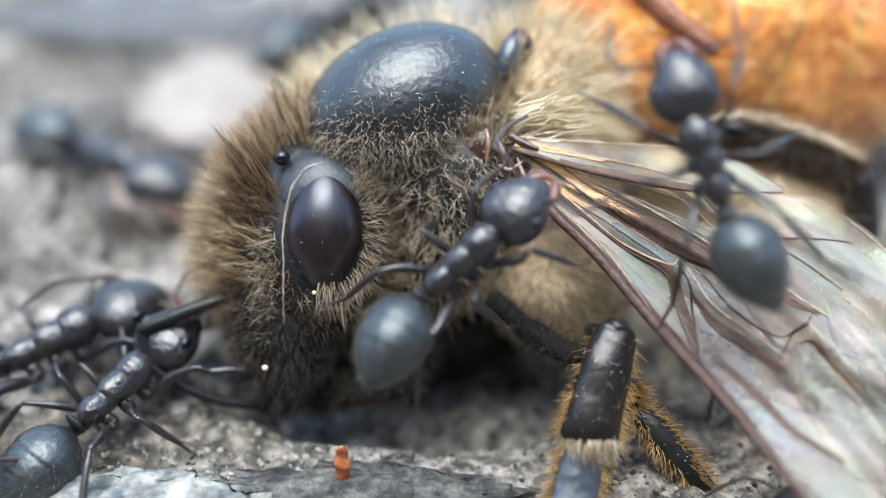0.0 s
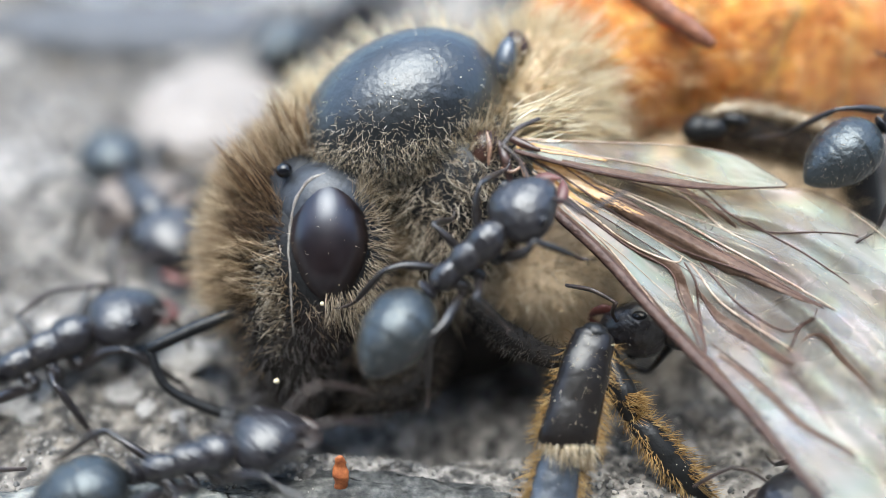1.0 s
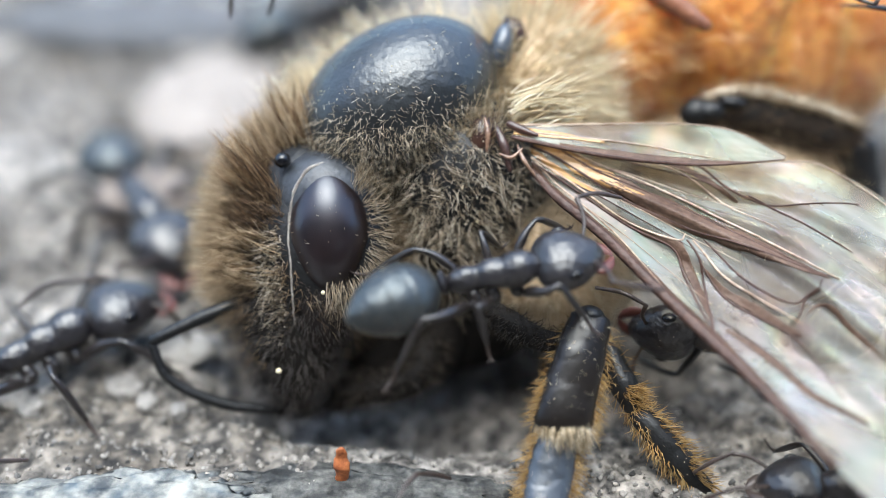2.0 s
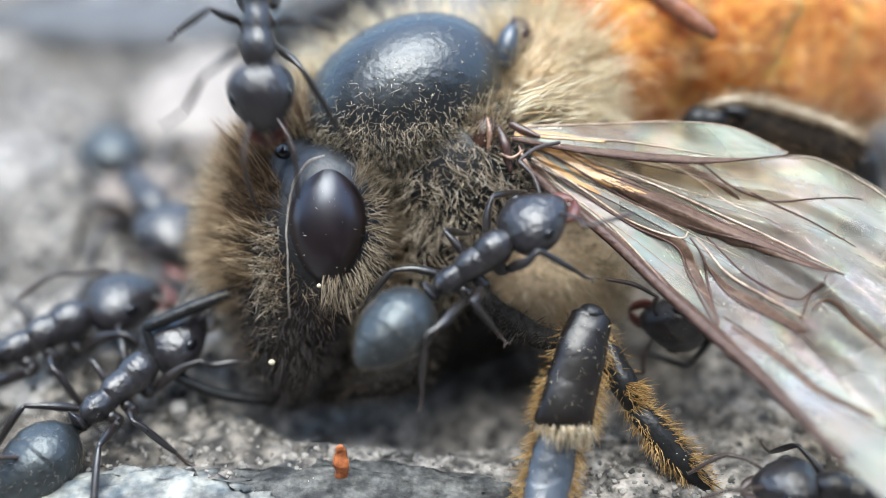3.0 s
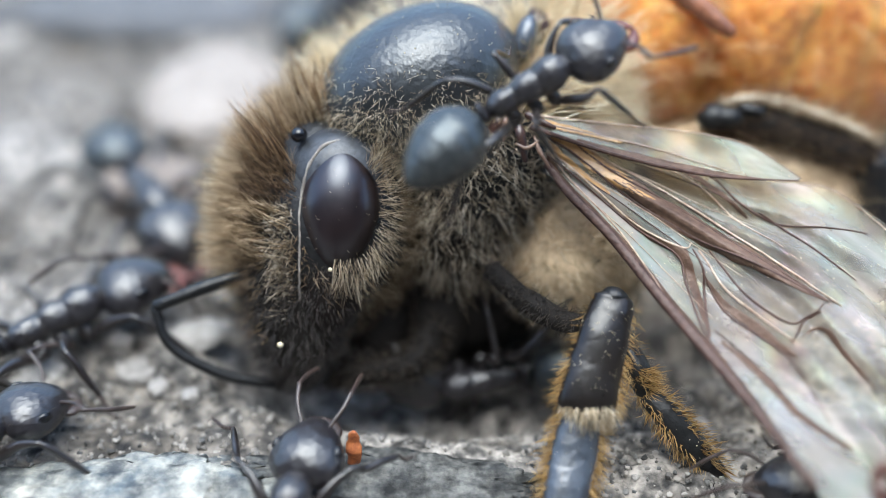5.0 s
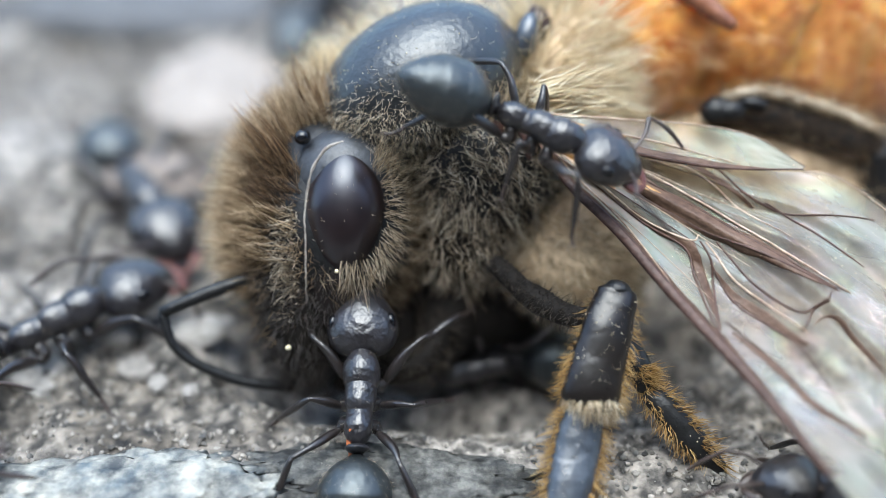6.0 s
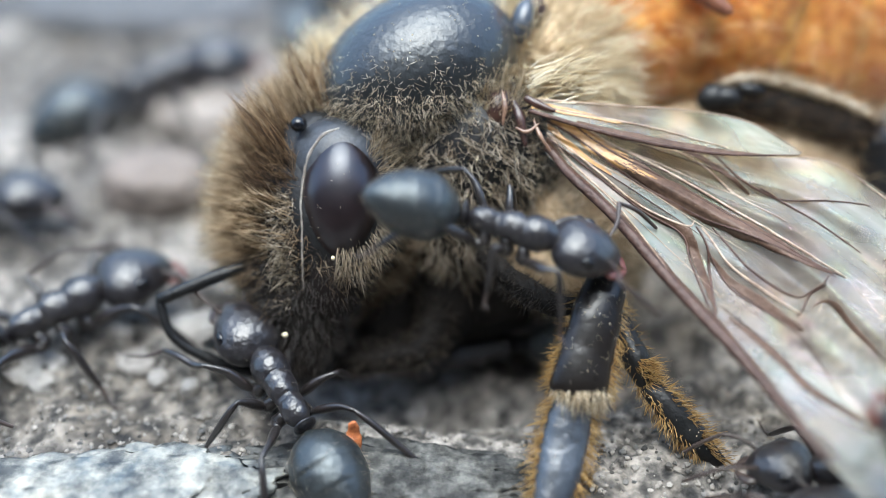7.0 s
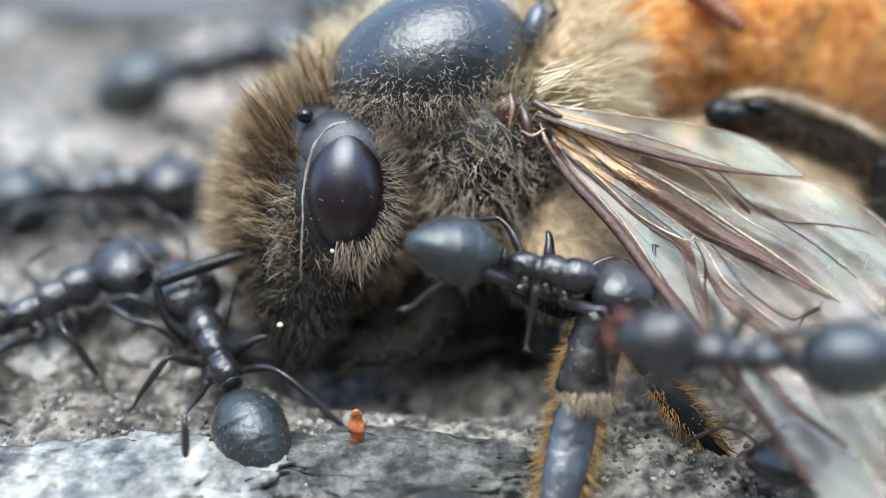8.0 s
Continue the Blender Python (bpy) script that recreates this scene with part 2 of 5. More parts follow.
def membrane_mat():
    """Thin clear wing skin: part see-through, part glossy with a thin film; some of its iridescence is painted."""
    m = mat("iridescent_wing_skin", (0.8, 0.76, 0.72), 0.2, (0.5, 0.44, 0.38), 1600, metal=0.1, film=400.0, spec=0.7)
    n, l = m.node_tree.nodes, m.node_tree.links
    b, outp = n["Principled BSDF"], n["Material Output"]
    place = n.new("ShaderNodeTexCoord").outputs["Object"]

    def noise_at(scale, detail, sizes=None, turn=0.0, warped=0.0):
        """Noise, drawn out along the wing where sizes are given."""
        node = n.new("ShaderNodeTexNoise")
        node.inputs["Scale"].default_value, node.inputs["Detail"].default_value, node.inputs["Distortion"].default_value = scale, detail, warped
        if sizes:
            move = n.new("ShaderNodeMapping")
            move.vector_type = "TEXTURE"
            move.inputs["Rotation"].default_value, move.inputs["Scale"].default_value = (0, radians(turn), 0), sizes
            l.new(place, move.inputs["Vector"]), l.new(move.outputs["Vector"], node.inputs["Vector"])
        else:
            l.new(place, node.inputs["Vector"])
        return node.outputs["Fac"]

    def spread(value, low, high, a, b2):
        node = n.new("ShaderNodeMapRange")
        node.inputs["From Min"].default_value, node.inputs["From Max"].default_value = low, high
        node.inputs["To Min"].default_value, node.inputs["To Max"].default_value = a, b2
        l.new(value, node.inputs["Value"])
        return node.outputs["Result"]
    streak = noise_at(1.0, 5.0, (0.0032, 0.0012, 0.0006), 36, 0.4)
    tone = n.new("ShaderNodeValToRGB")
    e = tone.color_ramp.elements
    e[0].position, e[0].color, e[1].position, e[1].color = 0.36, (0.37, 0.31, 0.25, 1), 0.62, (0.7, 0.71, 0.68, 1)
    mid = e.new(0.47)
    mid.color = (0.6, 0.56, 0.5, 1)
    # lilac and teal patches: iridescent sheen painted into the base colour
    hue, painted_sheen = n.new("ShaderNodeValToRGB"), n.new("ShaderNodeMix")
    e = hue.color_ramp.elements
    e[0].position, e[0].color, e[1].position, e[1].color = 0.35, (0.8, 0.77, 0.88, 1), 0.65, (0.66, 0.85, 0.84, 1)
    mid = e.new(0.5)
    mid.color = (1.0, 0.97, 0.92, 1)
    painted_sheen.data_type, painted_sheen.blend_type = "RGBA", "MULTIPLY"
    painted_sheen.inputs["Factor"].default_value = 0.5
    l.new(noise_at(430, 3.0, None, 0.0, 0.5), hue.inputs["Fac"])
    l.new(streak, tone.inputs["Fac"]), l.new(tone.outputs["Color"], painted_sheen.inputs[6]), l.new(hue.outputs["Color"], painted_sheen.inputs[7])
    l.new(painted_sheen.outputs[2], b.inputs["Base Color"])
    l.new(spread(noise_at(420, 3.0), 0.32, 0.68, 180, 620), b.inputs["Thin Film Thickness"])
    l.new(spread(noise_at(900, 4.0), 0.35, 0.65, 0.2, 0.5), b.inputs["Roughness"])
    # fine cross wrinkles over broad soft dents
    wrinkle, dents, sum1 = noise_at(1.0, 2.0, (0.00011, 0.0004, 0.00055), 58, 1.2), noise_at(1.0, 4.0, (0.0016, 0.0006, 0.0005), 36, 0.5), n.new("ShaderNodeMath")
    sum1.operation = "MULTIPLY_ADD"
    sum1.inputs[1].default_value = 0.5
    l.new(wrinkle, sum1.inputs[0]), l.new(dents, sum1.inputs[2])
    relief = n.new("ShaderNodeBump")
    relief.inputs["Strength"].default_value, relief.inputs["Distance"].default_value = 0.6, 0.00006
    l.new(sum1.outputs[0], relief.inputs["Height"]), l.new(relief.outputs["Normal"], b.inputs["Normal"])
    clear, mix = n.new("ShaderNodeBsdfTransparent"), n.new("ShaderNodeMixShader")
    clear.inputs["Color"].default_value = (0.93, 0.9, 0.84, 1)
    l.new(spread(noise_at(1.0, 5.0, (0.0026, 0.0012, 0.0007), 34, 0.5), 0.34, 0.64, 0.14, 0.47), mix.inputs["Fac"])
    glow, both = n.new("ShaderNodeBsdfTranslucent"), n.new("ShaderNodeMixShader")
    both.inputs["Fac"].default_value = 0.4
    l.new(tone.outputs["Color"], glow.inputs["Color"])
    l.new(b.outputs[0], both.inputs[1]), l.new(glow.outputs[0], both.inputs[2])
    l.new(clear.outputs[0], mix.inputs[1]), l.new(both.outputs[0], mix.inputs[2]), l.new(mix.outputs[0], outp.inputs["Surface"])
    return m


# surface of the unseen slab that blocks front light
BLOCKER_DARK = mat("dark_blocker_surface", (0.1, 0.09, 0.08), 0.9, (0.06, 0.055, 0.05), 12, 0.5, 90)
CONCRETE = ground_mat()
MEMBRANE = membrane_mat()


# ---- shape helpers (millimetres) ----
def part(name, bm, material, parent=None, label="", kind=""):
    """Links a bmesh as one smooth mesh object under a thing or a part."""
    bmesh.ops.scale(bm, vec=(MM, MM, MM), verts=bm.verts)
    for f in bm.faces:
        f.smooth = True
    me = bpy.data.meshes.new(name)
    bm.to_mesh(me)
    bm.free()
    me.materials.append(material)
    ob = new(name, me)
    ob.parent = parent
    return tagged(ob, label, kind=kind)


def blob(bm, centre, radii, turn=(0, 0, 0), sub=3, warp=None):
    """An ellipsoid; warp reshapes the unit sphere before it is sized."""
    made = bmesh.ops.create_icosphere(bm, subdivisions=sub, radius=1.0)["verts"]
    if warp:
        for v in made:
            v.co = warp(v.co.copy())
    m = at(0, 0, 0, *turn)
    for v in made:
        v.co = Vector(centre) + m.to_3x3() @ Vector((v.co.x * radii[0], v.co.y * radii[1], v.co.z * radii[2]))
    return made


def curve_points(points, steps):
    """A smooth line through the points."""
    p = [Vector(q) for q in points]
    p = [p[0] * 2 - p[1]] + p + [p[-1] * 2 - p[-2]]
    line = []
    for i in range(1, len(p) - 2):
        for k in range(steps):
            t = k / steps
            a, b, c, d = p[i - 1], p[i], p[i + 1], p[i + 2]
            line.append(0.5 * (2 * b + (c - a) * t + (2 * a - 5 * b + 4 * c - d) * t * t + (3 * b - a - 3 * c + d) * t ** 3))
    line.append(p[-2])
    return line


def tube(bm, points, radii, sides=8, steps=4, flat=1.0, side=(0, 1, 0)):
    """A round-ended limb along a smooth line; flat: its thickness along side against its width."""
    line = curve_points(points, steps)
    size = [float(np.interp(i / (len(line) - 1), np.linspace(0, 1, len(radii)), radii)) for i in range(len(line))]
    rings = []
    for i, c in enumerate(line):
        d = (line[min(i + 1, len(line) - 1)] - line[max(i - 1, 0)]).normalized()
        s = Vector(side)
        s = s - d * s.dot(d)
        if s.length < 0.05:
            s = d.orthogonal()
        s.normalize()
        u = d.cross(s)
        rings.append([bm.verts.new(c + (u * math.cos(a) + s * math.sin(a) * flat) * size[i]) for a in (2 * math.pi * k / sides for k in range(sides))])
    for a, b in zip(rings, rings[1:]):
        for k in range(sides):
            bm.faces.new((a[k], a[(k + 1) % sides], b[(k + 1) % sides], b[k]))
    d0, d1 = (line[0] - line[1]).normalized(), (line[-1] - line[-2]).normalized()
    for ring, c, d, r in ((rings[0], line[0], d0, size[0]), (rings[-1], line[-1], d1, size[-1])):
        tip = bm.verts.new(c + d * r * 0.6)
        for k in range(sides):
            bm.faces.new((ring[k], ring[(k + 1) % sides], tip))
    bmesh.ops.recalc_face_normals(bm, faces=bm.faces)


def scatter(ob, count, keep=None, seed=0):
    """Random places on a part's surface (mm), with their normals; keep: a chance by place and normal."""
    rng = np.random.default_rng(seed)
    me = ob.data
    me.calc_loop_triangles()
    co = np.array([v.co[:] for v in me.vertices]) / MM
    tri = np.array([t.vertices[:] for t in me.loop_triangles])
    a, b, c = co[tri[:, 0]], co[tri[:, 1]], co[tri[:, 2]]
    cross = np.cross(b - a, c - a)
    area = np.linalg.norm(cross, axis=1)
    pick = rng.choice(len(tri), count, p=area / area.sum())
    r1, r2 = np.sqrt(rng.random(count)), rng.random(count)
    places = a[pick] * (1 - r1)[:, None] + b[pick] * (r1 * (1 - r2))[:, None] + c[pick] * (r1 * r2)[:, None]
    normals = cross[pick] / np.maximum(area[pick], 1e-12)[:, None]
    if keep:
        ok = rng.random(count) < np.array([keep(p, q) for p, q in zip(places, normals)])
        places, normals = places[ok], normals[ok]
    return places, normals


def hair(name, places, normals, length, thick, material, parent, lean=(0, 0, 0), wild=0.35, curl=0.3, seed=0, label="", clump=0.0, wave=0.0):
    """Many tapering curved hairs in one mesh; length: (short, long); clump: how far the tips draw together into tufts; wave: a crimp along each hair."""
    rng = np.random.default_rng(seed + 11)
    n = len(places)
    if n == 0:
        return None
    size = rng.uniform(length[0], length[1], n)
    way = normals + np.array(lean) + rng.normal(0, wild, (n, 3))
    way /= np.linalg.norm(way, axis=1)[:, None]
    bend = rng.normal(0, curl, (n, 3)) + np.array(lean) * 0.4
    u = np.cross(way, rng.normal(0, 1, (n, 3)))
    u /= np.maximum(np.linalg.norm(u, axis=1), 1e-9)[:, None]
    v = np.cross(way, u)
    girth = thick * rng.uniform(0.7, 1.3, n)
    turn = rng.uniform(0, 6.28, n)
    guide = np.arange(0, n, 9)
    if clump:
        a, b = places.astype(np.float32), places[guide].astype(np.float32)
        near = np.concatenate([guide[np.argmin((b * b).sum(1)[None] - 2 * a[i:i + 2000] @ b.T, axis=1)] for i in range(0, n, 2000)])

    def centre(t):
        c = places + (way * t + bend * max(t, 0) ** 2 * 0.6) * size[:, None]
        if wave:
            c = c + (u * np.sin(turn + 5 * t)[:, None] + v * np.cos(turn + 4 * t)[:, None]) * (wave * size * max(t, 0))[:, None]
        if clump:
            c = c + (c[near] - c) * clump * max(t, 0) ** 1.3
        return c
    rings = ((-0.05, 1.0), (0.33, 0.9), (0.62, 0.7), (0.85, 0.42))
    m = len(rings) * 3 + 1
    verts = np.zeros((n, m, 3))
    for j, (t, g) in enumerate(rings):
        c = centre(t)
        for k in range(3):
            q = 2 * math.pi * k / 3
            verts[:, j * 3 + k] = c + (u * math.cos(q) + v * math.sin(q)) * (girth * g)[:, None]
    verts[:, m - 1] = centre(1.0)
    faces = []
    for j in range(len(rings) - 1):
        for k in range(3):
            k2 = (k + 1) % 3
            faces += [(j * 3 + k, j * 3 + k2, j * 3 + 3 + k2), (j * 3 + k, j * 3 + 3 + k2, j * 3 + 3 + k)]
    faces += [(m - 4, m - 3, m - 1), (m - 3, m - 2, m - 1), (m - 2, m - 4, m - 1)]
    faces = (np.array(faces)[None] + (np.arange(n) * m)[:, None, None]).reshape(-1, 3)
    me = bpy.data.meshes.new(name)
    me.vertices.add(n * m), me.loops.add(len(faces) * 3), me.polygons.add(len(faces))
    me.vertices.foreach_set("co", (verts * MM).astype(np.float32).ravel())
    me.loops.foreach_set("vertex_index", faces.astype(np.int32).ravel())
    me.polygons.foreach_set("loop_start", (np.arange(len(faces)) * 3).astype(np.int32))
    me.polygons.foreach_set("use_smooth", np.ones(len(faces), dtype=bool))
    me.update()
    me.materials.append(material)
    ob = new(name, me)
    ob.parent = parent
    return tagged(ob, label, kind="stuff")


def dust(name, places, size, material, parent, seed=0):
    """Loose specks, joined into one piece."""
    rng = np.random.default_rng(seed)
    ball = bmesh.new()
    bmesh.ops.create_icosphere(ball, subdivisions=1, radius=1.0)
    unit = np.array([v.co[:] for v in ball.verts])
    tri = np.array([[v.index for v in f.verts] for f in ball.faces])
    ball.free()
    n = len(places)
    verts = places[:, None, :] + unit[None] * rng.uniform(size[0], size[1], (n, 1, 1)) * rng.uniform(0.7, 1.25, (n, len(unit), 1)) * rng.uniform(0.7, 1.3, (n, 1, 3))
    faces = (tri[None] + (np.arange(n) * len(unit))[:, None, None]).reshape(-1, 3)
    me = bpy.data.meshes.new(name)
    me.from_pydata((verts.reshape(-1, 3) * MM).tolist(), [], faces.tolist())
    me.materials.append(material)
    ob = new(name, me)
    ob.parent = parent
    return tagged(ob, kind="stuff")


def value_noise(x, y, scale, seed):
    """Smooth random heights from -1 to 1 over a plan."""
    table = np.random.default_rng(seed).uniform(-1, 1, (256, 256))
    x, y = x * scale + 1000, y * scale + 1000
    i, j = np.floor(x).astype(int), np.floor(y).astype(int)
    f, g = x - i, y - j
    f, g = f * f * (3 - 2 * f), g * g * (3 - 2 * g)
    pick = lambda a, b: table[a % 256, b % 256]
    return (pick(i, j) * (1 - f) + pick(i + 1, j) * f) * (1 - g) + (pick(i, j + 1) * (1 - f) + pick(i + 1, j + 1) * f) * g


# ---- ground ----
def shade_dip(x, y):
    """A dip added under the bee to deepen the shade on the ground there."""
    edge = 0.12 * value_noise(x, y, 0.9, 8)
    dip = np.clip((1.22 + edge - np.hypot((x + 0.05) / 4.2, (y - 0.75) / 2.2)) * 1.7, 0, 1)
    return 1.25 * dip * dip * (3 - 2 * dip)


def build_ground():
    near_x, near_y = np.arange(-15, 15.01, 0.085), np.arange(-8, 24.01, 0.085)
    far = np.array([1.5, 4, 9, 20, 45, 100, 250, 700, 2000, 8000, 40000.0])
    xs = np.concatenate((near_x[0] - far[::-1], near_x, near_x[-1] + far))
    ys = np.concatenate((near_y[0] - far[::-1], near_y, near_y[-1] + far))
    gx, gy = np.meshgrid(xs, ys, indexing="ij")
    z = 0.16 * value_noise(gx, gy, 0.35, 1) + 0.13 * value_noise(gx, gy, 1.1, 2) + 0.11 * value_noise(gx, gy, 2.4, 3) + 0.05 * value_noise(gx, gy, 5.5, 4)
    z -= 0.05 * np.maximum(0, value_noise(gx, gy, 4.2, 5)) ** 2 * 3
    z -= shade_dip(gx, gy)
    z *= np.clip(1.0 - (np.maximum(np.abs(gx), np.abs(gy - 8)) - 15) / 30, 0, 1)
    nx, ny = gx.shape
    idx = np.arange(nx * ny).reshape(nx, ny)
    quads = np.stack((idx[:-1, :-1], idx[1:, :-1], idx[1:, 1:], idx[:-1, 1:]), -1).reshape(-1, 4)
    me = bpy.data.meshes.new("ground")
    me.from_pydata((np.stack((gx, gy, z), -1).reshape(-1, 3) * MM).tolist(), [], quads.tolist())
    me.polygons.foreach_set("use_smooth", np.ones(len(quads), dtype=bool))
    me.materials.append(CONCRETE)
    return tagged(new("ground", me), "grey gritty concrete ground with sand and stains", "ground", kind="structure")


def build_grit():
    rng = np.random.default_rng(5)
    n = 16000
    p = np.stack((rng.uniform(-9, 9, n), -6 + 18 * rng.random(n) ** 1.6, np.zeros(n)), -1)
    p[:, 2] = -shade_dip(p[:, 0], p[:, 1]) + 0.16 * value_noise(p[:, 0], p[:, 1], 0.35, 1) + 0.13 * value_noise(p[:, 0], p[:, 1], 1.1, 2) + 0.11 * value_noise(p[:, 0], p[:, 1], 2.4, 3)
    return tagged(dust("sand_grit", p, (0.012, 0.06), GRIT, None, 6), "loose grey and pale sand grains on concrete", "sand", kind="stuff")


def stone(name, centre, radii, material, label, seed, rough=0.14, turn=0, flatten=0.75, sub=5):
    """An irregular stone with a flattened top and a broken edge."""
    bm = bmesh.new()

    def warp(c):
        d = c.copy()
        k = 1 + rough * noise.fractal(d * 1.6 + Vector((seed, 0, 0)), 1.0, 2.0, 5) + 0.5 * rough * noise.noise(d * 6 + Vector((0, seed, 0))) + 0.3 * rough * noise.noise(d * 17 + Vector((0, 0, seed)))
        d *= k
        if d.z > flatten * 0.6:
            d.z = flatten * 0.6 + (d.z - flatten * 0.6) * 0.35 + 0.1 * noise.noise(d * 9) + 0.06 * noise.noise(d * 22)
        return d
    blob(bm, centre, radii, (0, 0, turn), sub, warp)
    return tagged(part(name, bm, material), label, "stone")


def build_light_blocker():
    """An unseen dark slab added behind the lens to block light from the front; the lens stands between it and the bee.
    """
    bm = bmesh.new()
    bmesh.ops.create_cube(bm, size=1.0)
    bmesh.ops.scale(bm, vec=(900, 40, 150), verts=bm.verts)
    bmesh.ops.translate(bm, vec=(0, -100, 73), verts=bm.verts)
    bmesh.ops.bevel(bm, geom=bm.edges[:], offset=2, segments=2, affect="EDGES")
    wall = part("light_blocker", bm, BLOCKER_DARK, None, "unseen dark slab behind the lens that blocks front light", "structure")
    return tagged(wall, category="wall")


build_ground()
build_light_blocker()
build_grit()
stone("stone_slab", (-5.1, -3.3, 0.0), (2.75, 1.05, 0.5), CHIP_PALE, "pale bluish white flat stone flake on concrete", 3, 0.3, 6)
stone("stone_slab", (-1.0, -2.75, -0.02), (2.6, 0.75, 0.3), CHIP_GREY, "grey flat stone ledge lying beside a pale flake", 9, 0.3, -3)
stone("pebble", (-5.3, 9.0, 0.1), (1.6, 2.1, 0.6), PEBBLE_WHITE, "smooth whitish pebble behind the dead bee", 5)
stone("pebble", (-5.9, 4.9, 0.3), (1.1, 0.8, 0.8), PEBBLE_TAN, "small tan pebble half sunk in concrete", 7)
for place, size, seed in (((-6.5, 1.0, 0.1), (0.45, 0.35, 0.4), 21), ((-7.2, -0.2, 0.0), (0.75, 0.5, 0.22), 26), ((-5.3, -0.15, 0.0), (0.4, 0.3, 0.2), 27), ((-5.75, 0.5, 0.08), (0.22, 0.2, 0.24), 22), ((-4.4, 0.75, 0.05), (0.55, 0.4, 0.2), 23), ((-4.3, -0.85, 0.05), (0.16, 0.15, 0.26), 24), ((-4.9, -0.6, 0.05), (0.2, 0.18, 0.16), 25)):
    tagged(stone("gravel_chip", place, size, GRAVEL_PALE, "small pale gravel chip on the concrete", seed, 0.25, seed * 40, 0.8, 4), group="pale gravel chips")
# two wide low lumps: a dark band at the back, a light strip beyond
stone("stone", (-7.6, 13.2, 0.0), (4.6, 1.3, 0.6), LUMP_DARK, "wide low dark grey lump behind the dead bee", 11)
stone("stone", (-6.5, 16.6, 0.0), (5.0, 1.6, 0.9), LUMP_LIGHT, "wide bluish light grey lump beyond a dark one", 13)


def splinter():
    bm = bmesh.new()
    tube(bm, [(-1.45, -2.42, 0.1), (-1.43, -2.38, 0.45), (-1.46, -2.33, 0.78)], [0.1, 0.12, 0.07], 10, 6, 0.6)
    for v in bm.verts:
        v.co += 0.06 * noise.noise_vector(v.co * 4) + 0.025 * noise.noise_vector(v.co * 11)
    return tagged(part("wood_splinter", bm, ORANGE_CHIP), "small orange wood splinter standing on the ground", "splinter")


splinter()


# ---- the dead bee (its own tilted frame: x right, y away, z up) ----
bee = tagged(new("bee"), "dead black honeybee with brown fur and amber abdomen on concrete", "bee")


def head_warp(c):
    low = max(0.0, -c.z)
    return Vector((c.x * (1 - 0.42 * low * low) - 0.42 * low * low, c.y * (1 - 0.25 * low * low) + 0.35 * low * low, c.z))


def build_head():
    bm = bmesh.new()
    blob(bm, (-2.0, 0.98, 0.15), (1.42, 1.05, 2.0), sub=4, warp=head_warp)
    head = part("head", bm, BEE_BLACK, bee, "black bee head under brown fur")
    bm = bmesh.new()
    blob(bm, (-1.8, 0.54, 1.08), (0.84, 0.68, 0.76), (0, -8, 0), 4)
    part("vertex_plate", bm, BEE_GREY, head, "dull grey bald plate above the eye")
    bm = bmesh.new()
    blob(bm, (-1.74, 0.24, 0.5), (0.67, 0.58, 1.04), (0, 3, 0), 5, lambda c: Vector((c.x * (1 + 0.16 * c.z if c.z < 0 else 1 - 0.1 * c.z), c.y, c.z)))
    eye = part("eye", bm, EYE, head, "large glossy dark brown compound eye")
    solids = (((-1.98, 0.68, -0.65), (0.66, 0.62, 1.0)), ((-1.74, 0.24, 0.5), (0.67, 0.58, 1.04)), ((-1.8, 0.54, 1.08), (0.84, 0.68, 0.76)), ((-2.0, 0.98, 0.15), (1.42, 1.05, 2.0)))

    def front(x, z):
        """How near the head's forms come at a place of its side view."""
        near = 1.0
        for c, r in solids:
            k = 1 - ((x - c[0]) / r[0]) ** 2 - ((z - c[2]) / r[2]) ** 2
            if k > 0:
                near = min(near, c[1] - r[1] * math.sqrt(k))
        return near
    bm = bmesh.new()
    blob(bm, (-1.98, 0.68, -0.65), (0.66, 0.62, 1.0), (0, 4, 0), 4)
    cheek = part("cheek", bm, CHEEK, head, "dark brown cheek below the eye")
    p, q = scatter(cheek, 1600, lambda p, q: float(q[1] < 0.2 and p[2] < -0.3), 36)
    hair("cheek_down", p, q, (0.06, 0.18), 0.0042, FUR_MUZZLE, head, (0, 0, -0.7), 0.35, 0.3, 37)
    bm = bmesh.new()
    rim = [(-1.72, 1.58), (-1.98, 1.48), (-2.18, 1.22), (-2.31, 0.85), (-2.36, 0.45), (-2.37, 0.0), (-2.38, -0.45), (-2.4, -0.85), (-2.42, -1.15)]
    rim = [(x, front(x, z) + 0.004, z) for x, z in rim]
    tube(bm, rim, [0.012, 0.03, 0.03, 0.024, 0.018, 0.016, 0.016, 0.012, 0.005], 8, 6)
    for v in bm.verts:
        v.co += 0.022 * noise.noise_vector(v.co * 9)
    part("eye_rim", bm, PALE_RIM, head, "thin pale dusty rim of the eye")
    rim = [(-1.7 + 0.82 * math.cos(a), 0.44 + 1.16 * math.sin(a)) for a in (radians(d) for d in range(12, 70, 9))]
    bm = bmesh.new()
    tube(bm, [(x, front(x, z) - 0.02, z) for x, z in rim], [0.012, 0.025, 0.022, 0.01], 6, 2)
    part("eye_rim", bm, PALE_RIM, head, "pale ridge behind the eye")
    bm = bmesh.new()
    blob(bm, (-2.38, 0.12, 1.68), (0.14, 0.14, 0.13), sub=3)
    part("ocellus", bm, ANT_EYE, head, "small shiny black bead eye")
    bm = bmesh.new()
